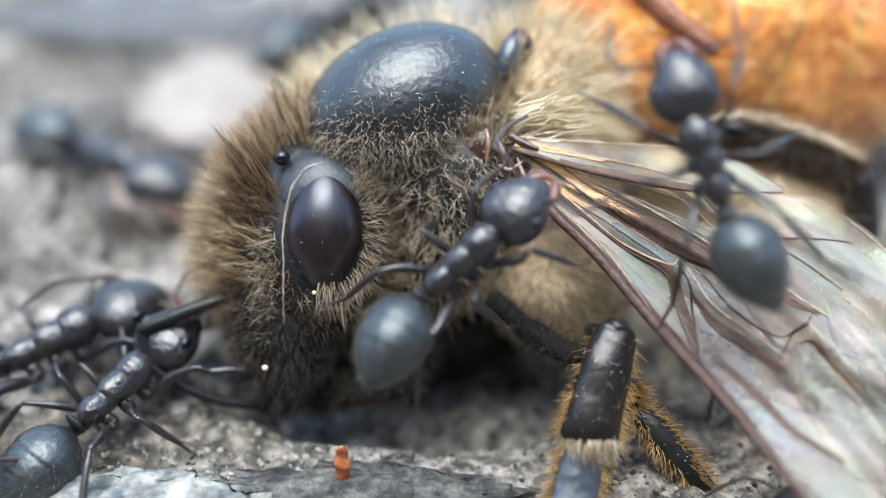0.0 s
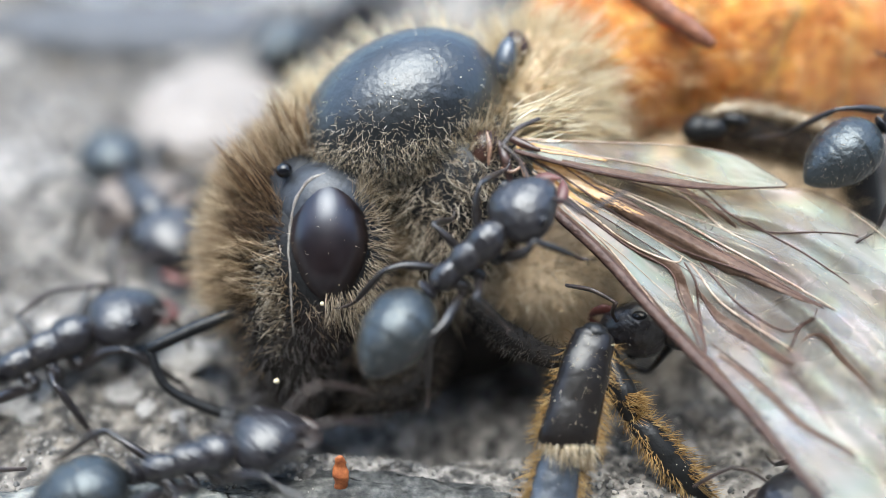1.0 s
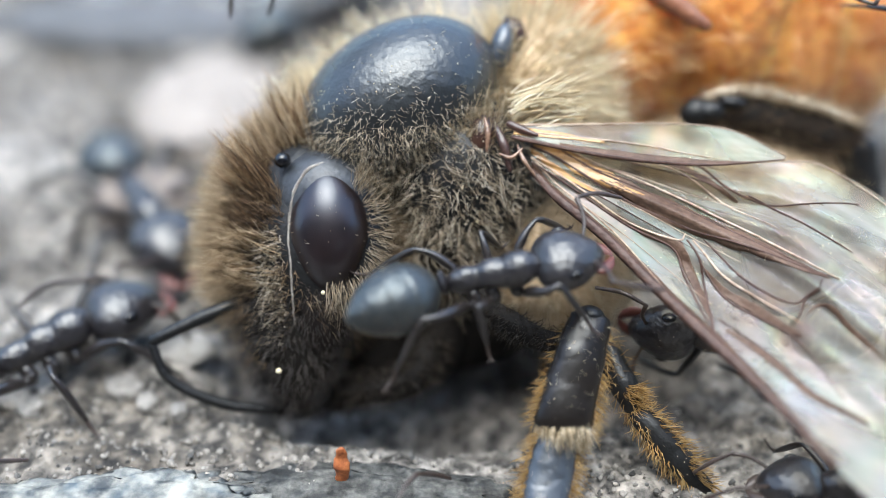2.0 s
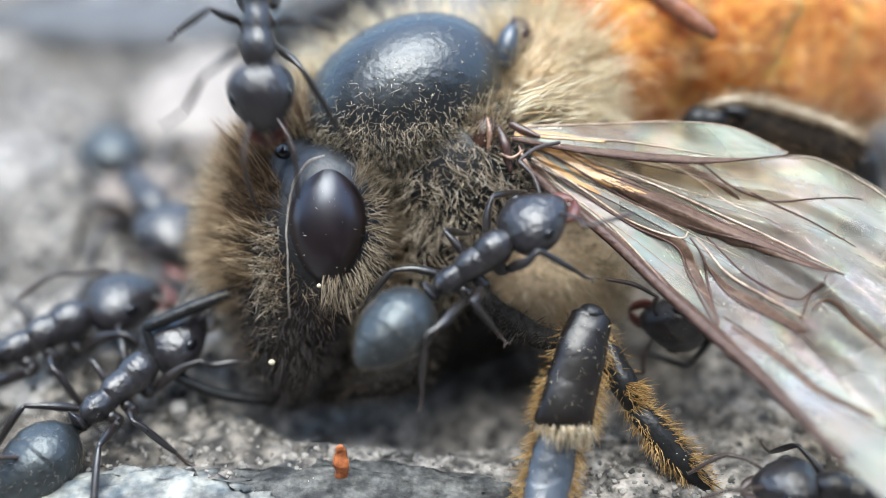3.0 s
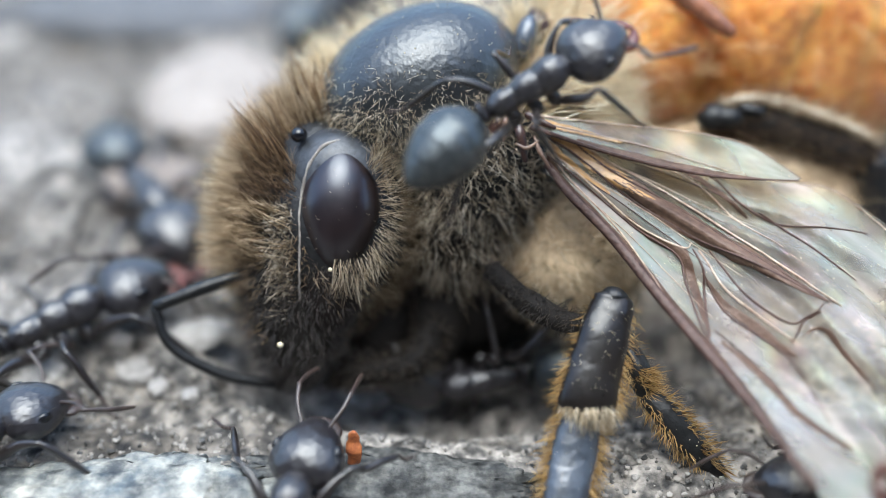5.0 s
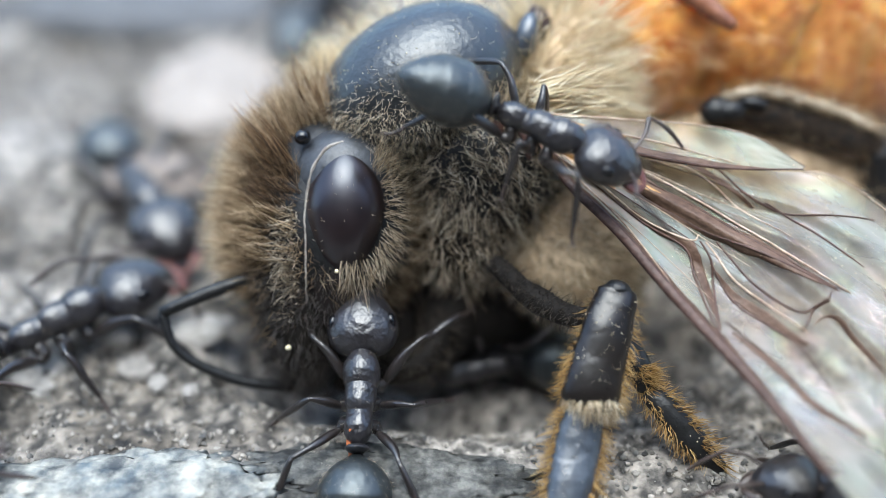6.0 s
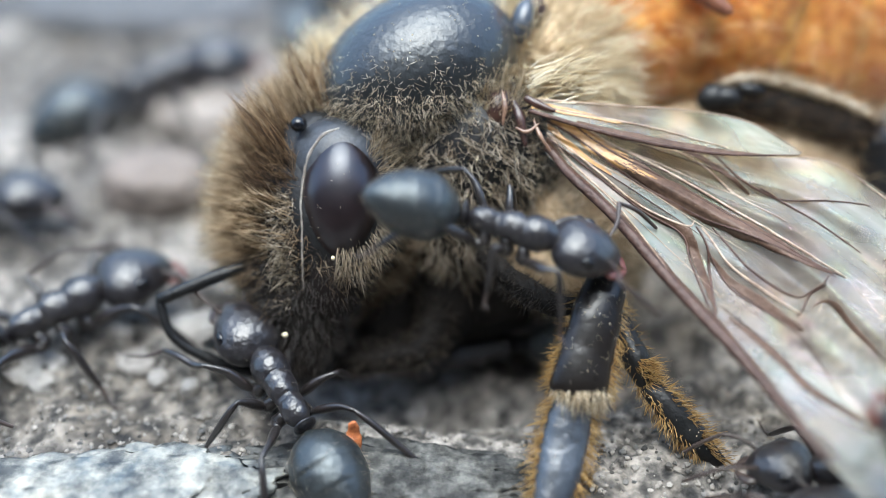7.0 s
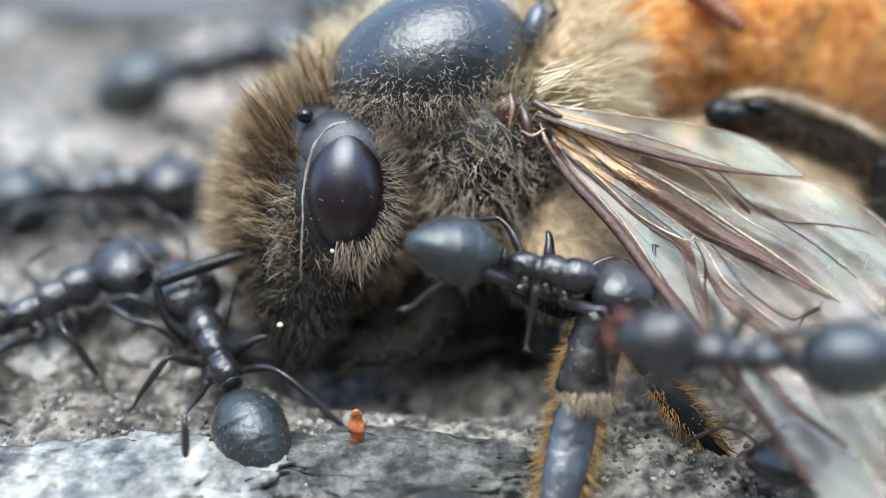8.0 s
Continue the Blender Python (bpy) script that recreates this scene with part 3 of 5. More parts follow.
    tube(bm, [(-2.3, 1.05, 0.1), (-2.42, 1.0, -0.7), (-2.48, 1.0, -1.4), (-2.5, 1.05, -2.0), (-2.45, 1.1, -2.35)], [1.05, 1.02, 0.86, 0.62, 0.4], 26, 7, 0.85)
    for v in bm.verts:
        v.co += 0.07 * noise.noise_vector(v.co * 2.3)
    muzzle = part("muzzle", bm, UNDERSIDE, head, "dark muzzle with short hair")
    p, q = scatter(muzzle, 5200, lambda p, q: float(q[1] < 0.35 and p[2] < -0.3), 26)
    hair("muzzle_hair", p, q, (0.1, 0.3), 0.0055, FUR_MUZZLE, head, (-0.1, 0, -0.6), 0.45, 0.4, 27, "short dark brown hair", 0.4)
    p, q = scatter(muzzle, 1500, lambda p, q: float(q[0] < -0.55 and p[2] < -0.2 and p[2] > -1.7), 30)
    hair("muzzle_fringe", p, q, (0.12, 0.34), 0.006, FUR_BROWN, head, (-0.2, 0, -0.4), 0.4, 0.3, 32)
    bm = bmesh.new()
    blob(bm, (-2.75, 0.45, -0.72), (0.2, 0.16, 0.17), (0, 20, 0), 3)
    blob(bm, (-2.95, 0.5, -0.62), (0.17, 0.14, 0.15), sub=3)
    part("antenna_socket", bm, RED_BROWN, head, "red-brown knob at the antenna's root")
    bm = bmesh.new()
    blob(bm, (-2.72, 1.9, 0.45), (1.1, 0.75, 1.62), (0, 10, 0), 3)
    far_cheek = part("far_cheek", bm, BEE_BLACK, head)
    p, q = scatter(far_cheek, 5200, lambda p, q: float(q[0] < 0.35 and (q[1] < 0.75)), 34)
    hair("far_cheek_fur", p, q, (0.35, 0.75), 0.009, FUR_GOLD, head, (-0.3, 0.0, 0.25), 0.4, 0.3, 35, "pale tan fur on the far cheek", 0.3)
    bm = bmesh.new()
    tube(bm, [(-2.3, 0.9, -1.7), (-2.2, 1.0, -2.2), (-2.6, 1.2, -2.6)], [0.3, 0.24, 0.1], 8)
    part("mandible", bm, BEE_BLACK, head)
    bm = bmesh.new()
    tube(bm, [(-3.3, 0.7, -0.55), (-4.0, 0.55, -0.78), (-4.83, 0.5, -1.1)], [0.12, 0.115, 0.1], 8)
    tube(bm, [(-4.83, 0.5, -1.1), (-4.6, 0.6, -1.75), (-3.8, 0.85, -2.25), (-2.95, 1.1, -2.45)], [0.075, 0.085, 0.1, 0.09], 8, 6)
    part("antenna", bm, BEE_BLACK, head, "elbowed black antenna")

    def off_eye(p, q):
        e = ((p[0] + 1.68) / 0.74) ** 2 + ((p[2] - 0.5) / 1.14) ** 2
        o = ((p[0] + 2.2) / 0.42) ** 2 + ((p[2] - 1.5) / 0.42) ** 2
        if p[1] < 0.85 and (e < (1.5 if p[2] > 0.45 and p[0] > -1.7 else 1.25 if p[2] > 0.8 else 1.0) or o < 1.0):
            return 0.0
        if p[1] < 0.9 and e < 1.9 and p[2] < 0.75 and (p[0] < -1.9 or p[2] < 0):
            return 0.15
        if p[1] < 0.9 and e < 1.45 and p[2] < 0.75:
            return 0.4
        if p[1] < 0.9 and -2.95 < p[0] < -2.3 and p[2] < 0.35:
            return 0.06
        if p[1] < 0.7 and -2.4 < p[0] < -1.75 and p[2] < 0:
            return 0.0
        if p[2] < -0.95:
            return 0.3
        if p[2] < -0.45 and p[0] < -2.0:
            return 0.35
        return 1.0
    p, q = scatter(head, 26000, off_eye, 21)
    far_left = p[:, 0] < -2.25
    upper = far_left & (p[:, 2] > 0.55)
    lower = far_left & ~upper
    hair("face_fur", p[lower], q[lower], (0.15, 0.42), 0.0062, FUR_BROWN, head, (-0.25, 0.0, 0.1), 0.5, 0.5, 1, "golden brown fur", 0.45)
    tuft = lower & (np.random.default_rng(8).random(len(p)) < 0.4) & (p[:, 2] > -0.35) & (p[:, 2] < 0.55) & (p[:, 0] < -2.5)
    hair("face_tuft", p[tuft], q[tuft], (0.25, 0.6), 0.0085, FUR_TUFT, head, (-0.35, -0.3, 0.35), 0.3, 0.4, 28, "golden tuft on the face", 0.5)
    hair("brow_fur", p[upper], q[upper], (0.15, 0.42), 0.0062, FUR_BROW, head, (-0.3, 0.1, 0.45), 0.4, 0.4, 4, "dark brown fur", 0.4)
    hair("cheek_fur", p[~far_left], q[~far_left], (0.15, 0.42), 0.0052, FUR_CHEEK, head, (0.35, -0.05, -0.1), 0.25, 0.3, 2, "pale brown fur behind the eye")
    top = (p[:, 2] > 1.45) & (p[:, 1] > 0.5)
    hair("crown_fur", p[top], q[top], (0.35, 0.8), 0.0085, FUR_TUFT, head, (-0.25, 0.3, 0.5), 0.28, 0.25, 3, "", 0.45)
    spikes = np.where((p[:, 2] > 1.1) & (p[:, 0] < -1.2) & (p[:, 1] < 1.6))[0][::5]
    hair("crown_bristle", p[spikes], q[spikes], (0.5, 1.05), 0.0095, FUR_DARK, head, (-0.3, 0.25, 0.75), 0.22, 0.2, 23, "long dark spiky crown hair", 0.5)
    edge = (p[:, 0] < -2.9) & (p[:, 2] > -0.8) & (p[:, 1] > 0.6)
    hair("cheek_outline_fur", p[edge], q[edge], (0.4, 0.85), 0.0075, FUR_TUFT, head, (-0.35, 0.1, 0.1), 0.4, 0.3, 29, "", 0.3)
    # bristles below and beside the eye
    rng = np.random.default_rng(4)
    a = rng.uniform(radians(-106), radians(55), 520)
    k = rng.uniform(0.84, 1.22, 520)
    ring = np.stack((-1.64 + 0.68 * k * np.cos(a), -0.08 + 0.8 * (k - 0.95), 0.5 + 1.02 * k * np.sin(a)), -1)
    out = np.stack((np.cos(a) * 0.7, np.full(520, -0.4), np.sin(a)), -1)
    hair("eye_bristles", ring, out, (0.18, 0.46), 0.005, FUR_BRISTLE, head, (0, 0, -0.1), 0.24, 0.2, 5, "radiating pale bristles under the eye")
    drop = rng.uniform(-1.25, 0.62, 560)
    off = rng.uniform(0.04, 0.42, 560)
    ring = np.array([(-2.44 - o, front(-2.44 - o, z) + 0.02, z) for o, z in zip(off, drop)])
    out = np.stack((np.full(560, -0.8), np.full(560, -0.55), rng.uniform(-0.5, 0.1, 560)), -1)
    hair("rim_fur", ring, out, (0.1, 0.25), 0.0068, FUR_FLANK, head, (0, 0, 0), 0.35, 1.1, 25, "short curled pale hair beside the eye")
    p, q = scatter(eye, 60, lambda p, q: float(q[1] < 0), 31)
    hair("eye_down", p, q, (0.04, 0.09), 0.003, FUR_PALE, head, (0, 0, 0.2), 0.3, 0.2, 6)
    p, q = scatter(head, 70, lambda p, q: float(q[1] < 0.2), 33)
    dust("pollen", p + q * 0.08, (0.008, 0.022), POLLEN_OR_SPARKLE, head, 3)
    bm = bmesh.new()
    blob(bm, (-1.87, -0.14, -0.5), (0.035, 0.03, 0.035), sub=2)
    blob(bm, (-2.72, 0.18, -1.72), (0.05, 0.04, 0.045), sub=2)
    part("dust_speck", bm, POLLEN_OR_SPARKLE, head, "white dust speck")
    return head


def build_thorax():
    bm = bmesh.new()
    blob(bm, (0.5, 1.85, 1.3), (1.75, 1.7, 1.75), sub=4)
    thorax = part("thorax", bm, BEE_BLACK, bee, "black thorax with matted golden hair")
    bm = bmesh.new()
    blob(bm, (0.15, 1.4, 0.15), (0.95, 0.95, 0.95), sub=4)
    breast = part("breast", bm, UNDERSIDE, thorax, "black hairy breast")
    # hidden bulk on the far side, added to keep light out from below
    bm = bmesh.new()
    blob(bm, (0.3, 2.9, -0.5), (2.0, 1.6, 1.7), sub=3)
    part("far_flank_light_block", bm, UNDERSIDE, thorax)
    bm = bmesh.new()
    blob(bm, (-1.0, 1.9, -0.2), (1.05, 1.0, 1.3), sub=3)
    neck = part("neck", bm, UNDERSIDE, thorax, "dark hairy neck")
    p, q = scatter(neck, 1800, lambda p, q: float(q[1] < 0.4), 52)
    hair("neck_fur", p, q, (0.15, 0.4), 0.008, FUR_BLACK, thorax, (0, 0, -0.3), 0.5, 0.5, 53)
    for x, y in ((-1.15, 1.75), (-0.15, 1.7)):
        bm = bmesh.new()
        blob(bm, (x, y, -1.35), (0.6, 0.6, 0.95), (0, 12, 0), sub=3)
        part("coxa", bm, UNDERSIDE, thorax, "black leg base")
    # low black bulk added to block light under the body
    bm = bmesh.new()
    blob(bm, (-0.05, 2.3, -1.05), (1.7, 1.05, 1.0), (0, 8, 0), sub=3)
    part("sternum_light_block", bm, UNDERSIDE, thorax)
    p, q = scatter(breast, 2600, lambda p, q: float(q[1] < 0.5), 42)
    hair("breast_fur", p, q, (0.18, 0.5), 0.0072, FUR_FLANK, thorax, (0.1, -0.1, -0.6), 0.45, 0.6, 18, "tangled brown breast hair", 0.65, 0.1)
    bm = bmesh.new()
    blob(bm, (-0.45, 1.15, 2.58), (1.83, 1.45, 1.33), (0, -27, 0), 5)
    scutum = part("scutum", bm, SCUTUM, thorax, "bald polished black back plate")
    bm = bmesh.new()
    blob(bm, (1.35, 0.95, 3.35), (0.2, 0.25, 0.42), (0, 15, 0), 3)
    part("tegula", bm, FOOT_PLATE, thorax, "shiny blue-grey wing scale")
    bm = bmesh.new()
    blob(bm, (1.6, 1.3, 3.6), (0.22, 0.25, 0.35), (0, -15, 0), 3)
    part("tegula", bm, RED_BROWN, thorax, "red-brown wing scale")
    bm = bmesh.new()
    blob(bm, (0.88, 0.38, 1.85), (0.26, 0.24, 0.34), (0, 25, 0), 3)
    tube(bm, [(1.1, 0.15, 1.95), (1.2, 0.02, 1.65), (1.27, 0.0, 1.2)], [0.05, 0.085, 0.04], 8, 6, 0.6)
    tube(bm, [(1.3, 0.05, 1.98), (1.5, -0.02, 1.86), (1.75, -0.08, 1.74)], [0.06, 0.07, 0.03], 8, 6, 0.6)
    part("wing_hinge", bm, RED_BROWN, thorax, "red-brown wing joint")
    for line, radii in (([(0.93, 0.08, 2.1), (0.96, 0.02, 1.85), (0.92, 0.06, 1.55)], [0.02, 0.05, 0.02]), ([(1.42, 0.0, 1.62), (1.5, -0.08, 1.36), (1.66, -0.06, 1.1)], [0.02, 0.04, 0.02]),
                        ([(1.12, 0.0, 1.5), (1.3, -0.06, 1.42), (1.5, -0.05, 1.55)], [0.02, 0.035, 0.015])):
        bm = bmesh.new()
        tube(bm, line, radii, 8, 5, 0.6)
        part("hinge_plate", bm, HINGE_PALE, thorax, "pale horny plate of the wing joint")
    bm = bmesh.new()
    blob(bm, (1.95, 1.8, -0.22), (1.4, 1.15, 1.2), (0, 35, 0), sub=4)
    for v in bm.verts:
        v.co += 0.12 * noise.noise_vector(v.co * 1.3)
    belly = part("underside", bm, TAN_FLESH, thorax, "tan downy underside")
    bm = bmesh.new()
    blob(bm, (1.9, 2.2, 2.6), (1.05, 1.2, 1.5), (0, 10, 0), 4)
    rear = part("rear_collar", bm, TAN_FLESH, thorax, "golden furred rear of the thorax")

    p, q = scatter(thorax, 16000, lambda p, q: float(q[1] < 0.5), 41)
    low = (p[:, 2] < 1.75) & (p[:, 2] > -0.75) & (np.arange(len(p)) % 5 < 3)
    hair("flank_fur", p[low], q[low], (0.16, 0.42), 0.0072, FUR_FLANK, thorax, (0.1, -0.1, -0.5), 0.5, 0.9, 7, "tangled pale flank hair", 0.6, 0.12)
    high = p[:, 2] >= 1.75
    hair("collar_fur", p[high], q[high], (0.2, 0.5), 0.008, FUR_GOLD, thorax, (0, 0, 0.1), 0.5, 0.4, 8, "", 0.4)
    p, q = scatter(scutum, 20000, lambda p, q: (1.0 if p[2] < 2.05 else 0.4 if p[2] < 2.35 else 0.12 if p[2] < 2.65 else 0.005) * float(q[1] < 0.6), 43)
    hair("scutum_hair", p, q, (0.05, 0.2), 0.005, FUR_PALE, thorax, (0, 0, -0.3), 0.4, 0.6, 9)
    p, q = scatter(scutum, 2600, lambda p, q: float(q[1] > 0.25 and p[2] > 2.2), 44)
    hair("far_shoulder_fur", p, q, (0.4, 0.9), 0.012, FUR_CREAM, thorax, (-0.1, 0.3, 0.3), 0.35, 0.3, 19, "golden fur beyond the back plate")
    bm = bmesh.new()
    blob(bm, (-1.7, 2.3, 2.25), (0.85, 0.8, 0.9), sub=3)
    collar = part("collar", bm, TAN_FLESH, thorax, "pale furry collar behind the head")
    p, q = scatter(collar, 2200, lambda p, q: float(q[1] < 0.5), 57)
    hair("collar_fringe", p, q, (0.3, 0.75), 0.01, FUR_CREAM, thorax, (-0.3, 0.1, 0.5), 0.35, 0.35, 58)
    p, q = scatter(scutum, 420, lambda p, q: float(q[1] < 0.3), 45)
    dust("pollen", p + q * 0.008, (0.004, 0.013), POLLEN_OR_SPARKLE, thorax, 5)
    p, q = scatter(thorax, 500, lambda p, q: float(q[1] < 0.1), 46)
    dust("pollen", p + q * 0.2, (0.006, 0.018), POLLEN_OR_SPARKLE, thorax, 6)
    p, q = scatter(rear, 3800, lambda p, q: float(q[1] < 0.6), 47)
    hair("rear_fur", p, q, (0.4, 1.0), 0.01, FUR_CREAM, thorax, (0.5, -0.1, 0.0), 0.3, 0.35, 10, "long cream gold fur", 0.6)
    p, q = scatter(belly, 4200, lambda p, q: float(q[1] < 0.4), 49)
    hair("belly_fur", p, q, (0.12, 0.4), 0.008, FUR_GOLD, thorax, (0.2, 0, -0.3), 0.5, 0.4, 12)
    rng = np.random.default_rng(54)
    root = np.stack((rng.uniform(1.35, 2.1, 170), rng.uniform(0.1, 0.7, 170), rng.uniform(1.75, 2.5, 170)), -1)
    way = np.stack((np.full(170, 1.0), rng.uniform(-0.35, 0.15, 170), rng.uniform(-0.1, 0.75, 170)), -1)
    hair("wing_base_fur", root, way, (0.5, 1.15), 0.014, FUR_CREAM, thorax, (0, 0, 0), 0.12, 0.2, 55, "long cream bristles behind the wing joint", 0.5)
    # black bristles combed over the lower edge of the back plate
    p, q = scatter(scutum, 700, lambda p, q: float(q[1] < 0.2 and p[2] < 2.2), 51)
    hair("scutum_bristles", p, q, (0.15, 0.4), 0.01, FUR_BLACK, thorax, (0.1, 0, -0.1), 0.4, 0.3, 13)


def build_abdomen():
    bm = bmesh.new()
    blob(bm, (2.9, 3.0, 3.9), (0.9, 0.9, 1.0), sub=3)
    core = part("abdomen", bm, AMBER_RIM, bee, "amber orange abdomen in overlapping plates")
    base, way = Vector((2.7, 2.9, 4.3)), Vector((0.87, 0.42, 0.02)).normalized()
    starts, sizes = [0.0, 1.3, 2.8, 4.3, 5.7, 7.0, 8.2], [1.45, 2.15, 2.5, 2.6, 2.6, 2.25, 0.9]
    for i in range(6):
        a, b = starts[i], starts[i + 1] + 0.25
        bm = bmesh.new()
        tube(bm, [base + way * (a + (b - a) * k) for k in (0, 0.33, 0.66, 1)],
             [sizes[i] * 0.97, sizes[i] * 0.55 + sizes[i + 1] * 0.47, sizes[i + 1] * 1.0, sizes[i + 1] * 1.005], 44, 5)
        for v in bm.verts:      # sagging, dented plates
            v.co += 0.22 * noise.noise_vector(v.co * 0.75) + 0.06 * noise.noise_vector(v.co * 2.4)
        plate = part("abdomen_plate", bm, AMBER, core)
        p, q = scatter(plate, 900 if i else 1800, lambda p, q: float(q[1] < 0.3), 60 + i)
        hair("abdomen_fur", p, q, (0.2, 0.5), 0.009, FUR_AMBER, plate, tuple(way * 0.9), 0.3, 0.3, 14 + i, "", 0.5)


def leg_segment(name, points, radii, material, parent, flat=0.6, label=""):
    bm = bmesh.new()
    tube(bm, points, radii, 18, 8, flat)
    for v in bm.verts:      # uneven horn
        v.co += 0.035 * noise.noise_vector(v.co * 2.2) + 0.012 * noise.noise_vector(v.co * 7)
    return part(name, bm, material, parent, label)


def fringe(name, ob, count, keep, length, parent, lean, seed, material=FUR_ORANGE, thick=0.0085, wild=0.25):
    p, q = scatter(ob, count, keep, seed)
    return hair(name, p, q, length, thick, material, parent, lean, wild, 0.35, seed)


def build_legs():
    leg = leg_segment("middle_leg", [(0.75, 0.5, -0.55), (1.4, 0.1, -1.15), (2.05, -0.3, -1.4), (2.58, -0.58, -1.02)], [0.17, 0.2, 0.18, 0.09], UNDERSIDE, bee,
                      0.9, "black hairy middle leg braced on the ground")
    fringe("thigh_hair", leg, 900, None, (0.08, 0.22), leg, (0, -0.1, -0.4), 70, FUR_BLACK, 0.005, 0.3)
    tibia = leg_segment("tibia", [(2.6, -0.68, -0.98), (2.55, -0.72, -1.2), (2.42, -0.82, -1.6), (2.28, -0.9, -2.1), (2.15, -0.92, -2.6), (2.12, -0.92, -2.72)], [0.31, 0.36, 0.4, 0.43, 0.47, 0.42], SHIN, leg, 0.5,
                        "broad glossy brown-black shin")
    bm = bmesh.new()
    blob(bm, (2.62, -0.64, -0.97), (0.22, 0.2, 0.16), (0, 20, 0), 3)
    part("knee", bm, BEE_BLACK, leg, "black knobbed knee")
    fringe("shin_bristles", tibia, 4200, lambda p, q: float(abs(q[0]) > 0.8) * (0.12 + 0.2 * (p[2] < -1.5) + 0.55 * (p[2] < -1.95)), (0.12, 0.27), tibia, (0, -0.15, -0.5), 71, FUR_ORANGE, 0.0072)
    fringe("shin_comb", tibia, 3600, lambda p, q: float(p[2] < -2.62), (0.1, 0.22), tibia, (0, -0.5, -0.9), 72, FUR_GOLD, 0.008)
    p, q = scatter(tibia, 200, lambda p, q: float(q[1] < 0), 73)
    hair("shin_down", p, q, (0.04, 0.1), 0.002, FUR_GOLD, tibia, (0, 0, -0.6), 0.2, 0.2, 74)
    p, q = scatter(tibia, 60, lambda p, q: float(q[1] < 0.2), 85)
    dust("pollen", p + q * 0.006, (0.005, 0.012), POLLEN_OR_SPARKLE, tibia, 86)
    foot = leg_segment("tarsus", [(2.1, -0.9, -2.75), (1.98, -0.95, -3.2), (1.82, -1.1, -3.85), (1.64, -1.28, -4.58)], [0.27, 0.36, 0.36, 0.24], FOOT_PLATE, leg, 0.5,
                       "broad glossy foot joint with orange bristles")
    fringe("foot_bristles", foot, 4800, lambda p, q: float(abs(q[0]) > 0.8) * 0.7, (0.14, 0.3), foot, (0, -0.15, -0.5), 75, FUR_ORANGE, 0.0075)
    p, q = scatter(foot, 150, lambda p, q: float(q[1] < 0), 76)
    hair("foot_down", p, q, (0.04, 0.09), 0.002, FUR_GOLD, foot, (0, 0, -0.6), 0.2, 0.2, 77)

    other = leg_segment("rear_leg", [(2.62, 0.5, -1.3), (2.8, 0.05, -1.6), (3.0, -0.2, -2.05), (3.2, -0.25, -2.5)], [0.16, 0.22, 0.24, 0.17], BEE_BLACK, bee, 0.9,
                        "thin hairy hind leg reaching the ground")
    shin = leg_segment("tarsus", [(3.22, -0.26, -2.52), (3.6, -0.3, -2.95), (4.0, -0.28, -3.4), (4.38, -0.22, -3.78)], [0.17, 0.24, 0.22, 0.12], BEE_BLACK, other, 0.8)
    fringe("leg_bristles", shin, 1100, lambda p, q: float(abs(q[0]) > 0.3) * 0.8, (0.12, 0.25), shin, (0.35, -0.1, -0.35), 78, FUR_ORANGE, 0.007)
    fringe("joint_tuft", other, 2600, lambda p, q: float(p[2] < -2.1 and q[0] > -0.2), (0.1, 0.24), other, (0.3, -0.2, -0.2), 83, FUR_ORANGE, 0.007)
    p, q = scatter(shin, 50, lambda p, q: float(q[1] < 0.2), 87)
    dust("pollen", p + q * 0.006, (0.005, 0.012), POLLEN_OR_SPARKLE, shin, 88)
    fringe("leg_bristles", other, 180, lambda p, q: float(p[2] < -1.3), (0.1, 0.2), other, (0.3, -0.1, -0.3), 79, FUR_ORANGE, 0.0055)

    far_leg = leg_segment("far_hind_leg", [(4.62, 2.0, 2.1), (5.2, 2.0, 2.12), (6.2, 2.1, 1.9), (7.0, 2.15, 1.65), (7.6, 2.2, 1.4)], [0.25, 0.32, 0.4, 0.4, 0.28], UNDERSIDE, bee, 0.8,
                          "thick black hind thigh with a cream hairy edge")
    bm = bmesh.new()
    tube(bm, [(4.82, 1.85, 2.3), (5.4, 1.8, 2.42), (6.3, 1.8, 2.2), (7.0, 1.85, 1.95), (7.65, 1.95, 1.62)], [0.05, 0.1, 0.09, 0.08, 0.07], 10, 5)
    for v in bm.verts:
        v.co += 0.04 * noise.noise_vector(v.co * 3)
    edge = part("pale_edge", bm, CREAM, far_leg, "cream edge")
    fringe("thigh_hair", edge, 1000, None, (0.06, 0.2), edge, (0.7, 0, 0.2), 80, FUR_TUFT, 0.007, 0.3)
    fringe("thigh_bristles", far_leg, 1400, None, (0.1, 0.3), far_leg, (0.4, 0, -0.2), 81, FUR_BROW, 0.006, 0.3)
    bm = bmesh.new()
    blob(bm, (4.72, 1.86, 2.1), (0.3, 0.25, 0.25), (0, -15, 0), sub=3)
    blob(bm, (4.95, 1.8, 2.08), (0.3, 0.2, 0.2), sub=3)
    blob(bm, (5.35, 1.72, 2.2), (0.26, 0.14, 0.12), (0, 12, 0), 3)
    part("thigh_knob", bm, BEE_BLACK, far_leg, "shiny black knob at the thigh's end")
    # dark tapering piece below the thigh's far end
    leg_segment("far_dark_piece", [(7.65, 2.3, 1.35), (7.8, 2.7, 0.4), (7.7, 3.1, -0.5), (7.4, 3.4, -1.2)], [0.36, 0.4, 0.3, 0.1], BEE_BLACK, far_leg, 0.8)
    bm = bmesh.new()
    blob(bm, (5.7, 2.8, 1.1), (2.1, 0.75, 0.9), (0, 16, 0), 4)
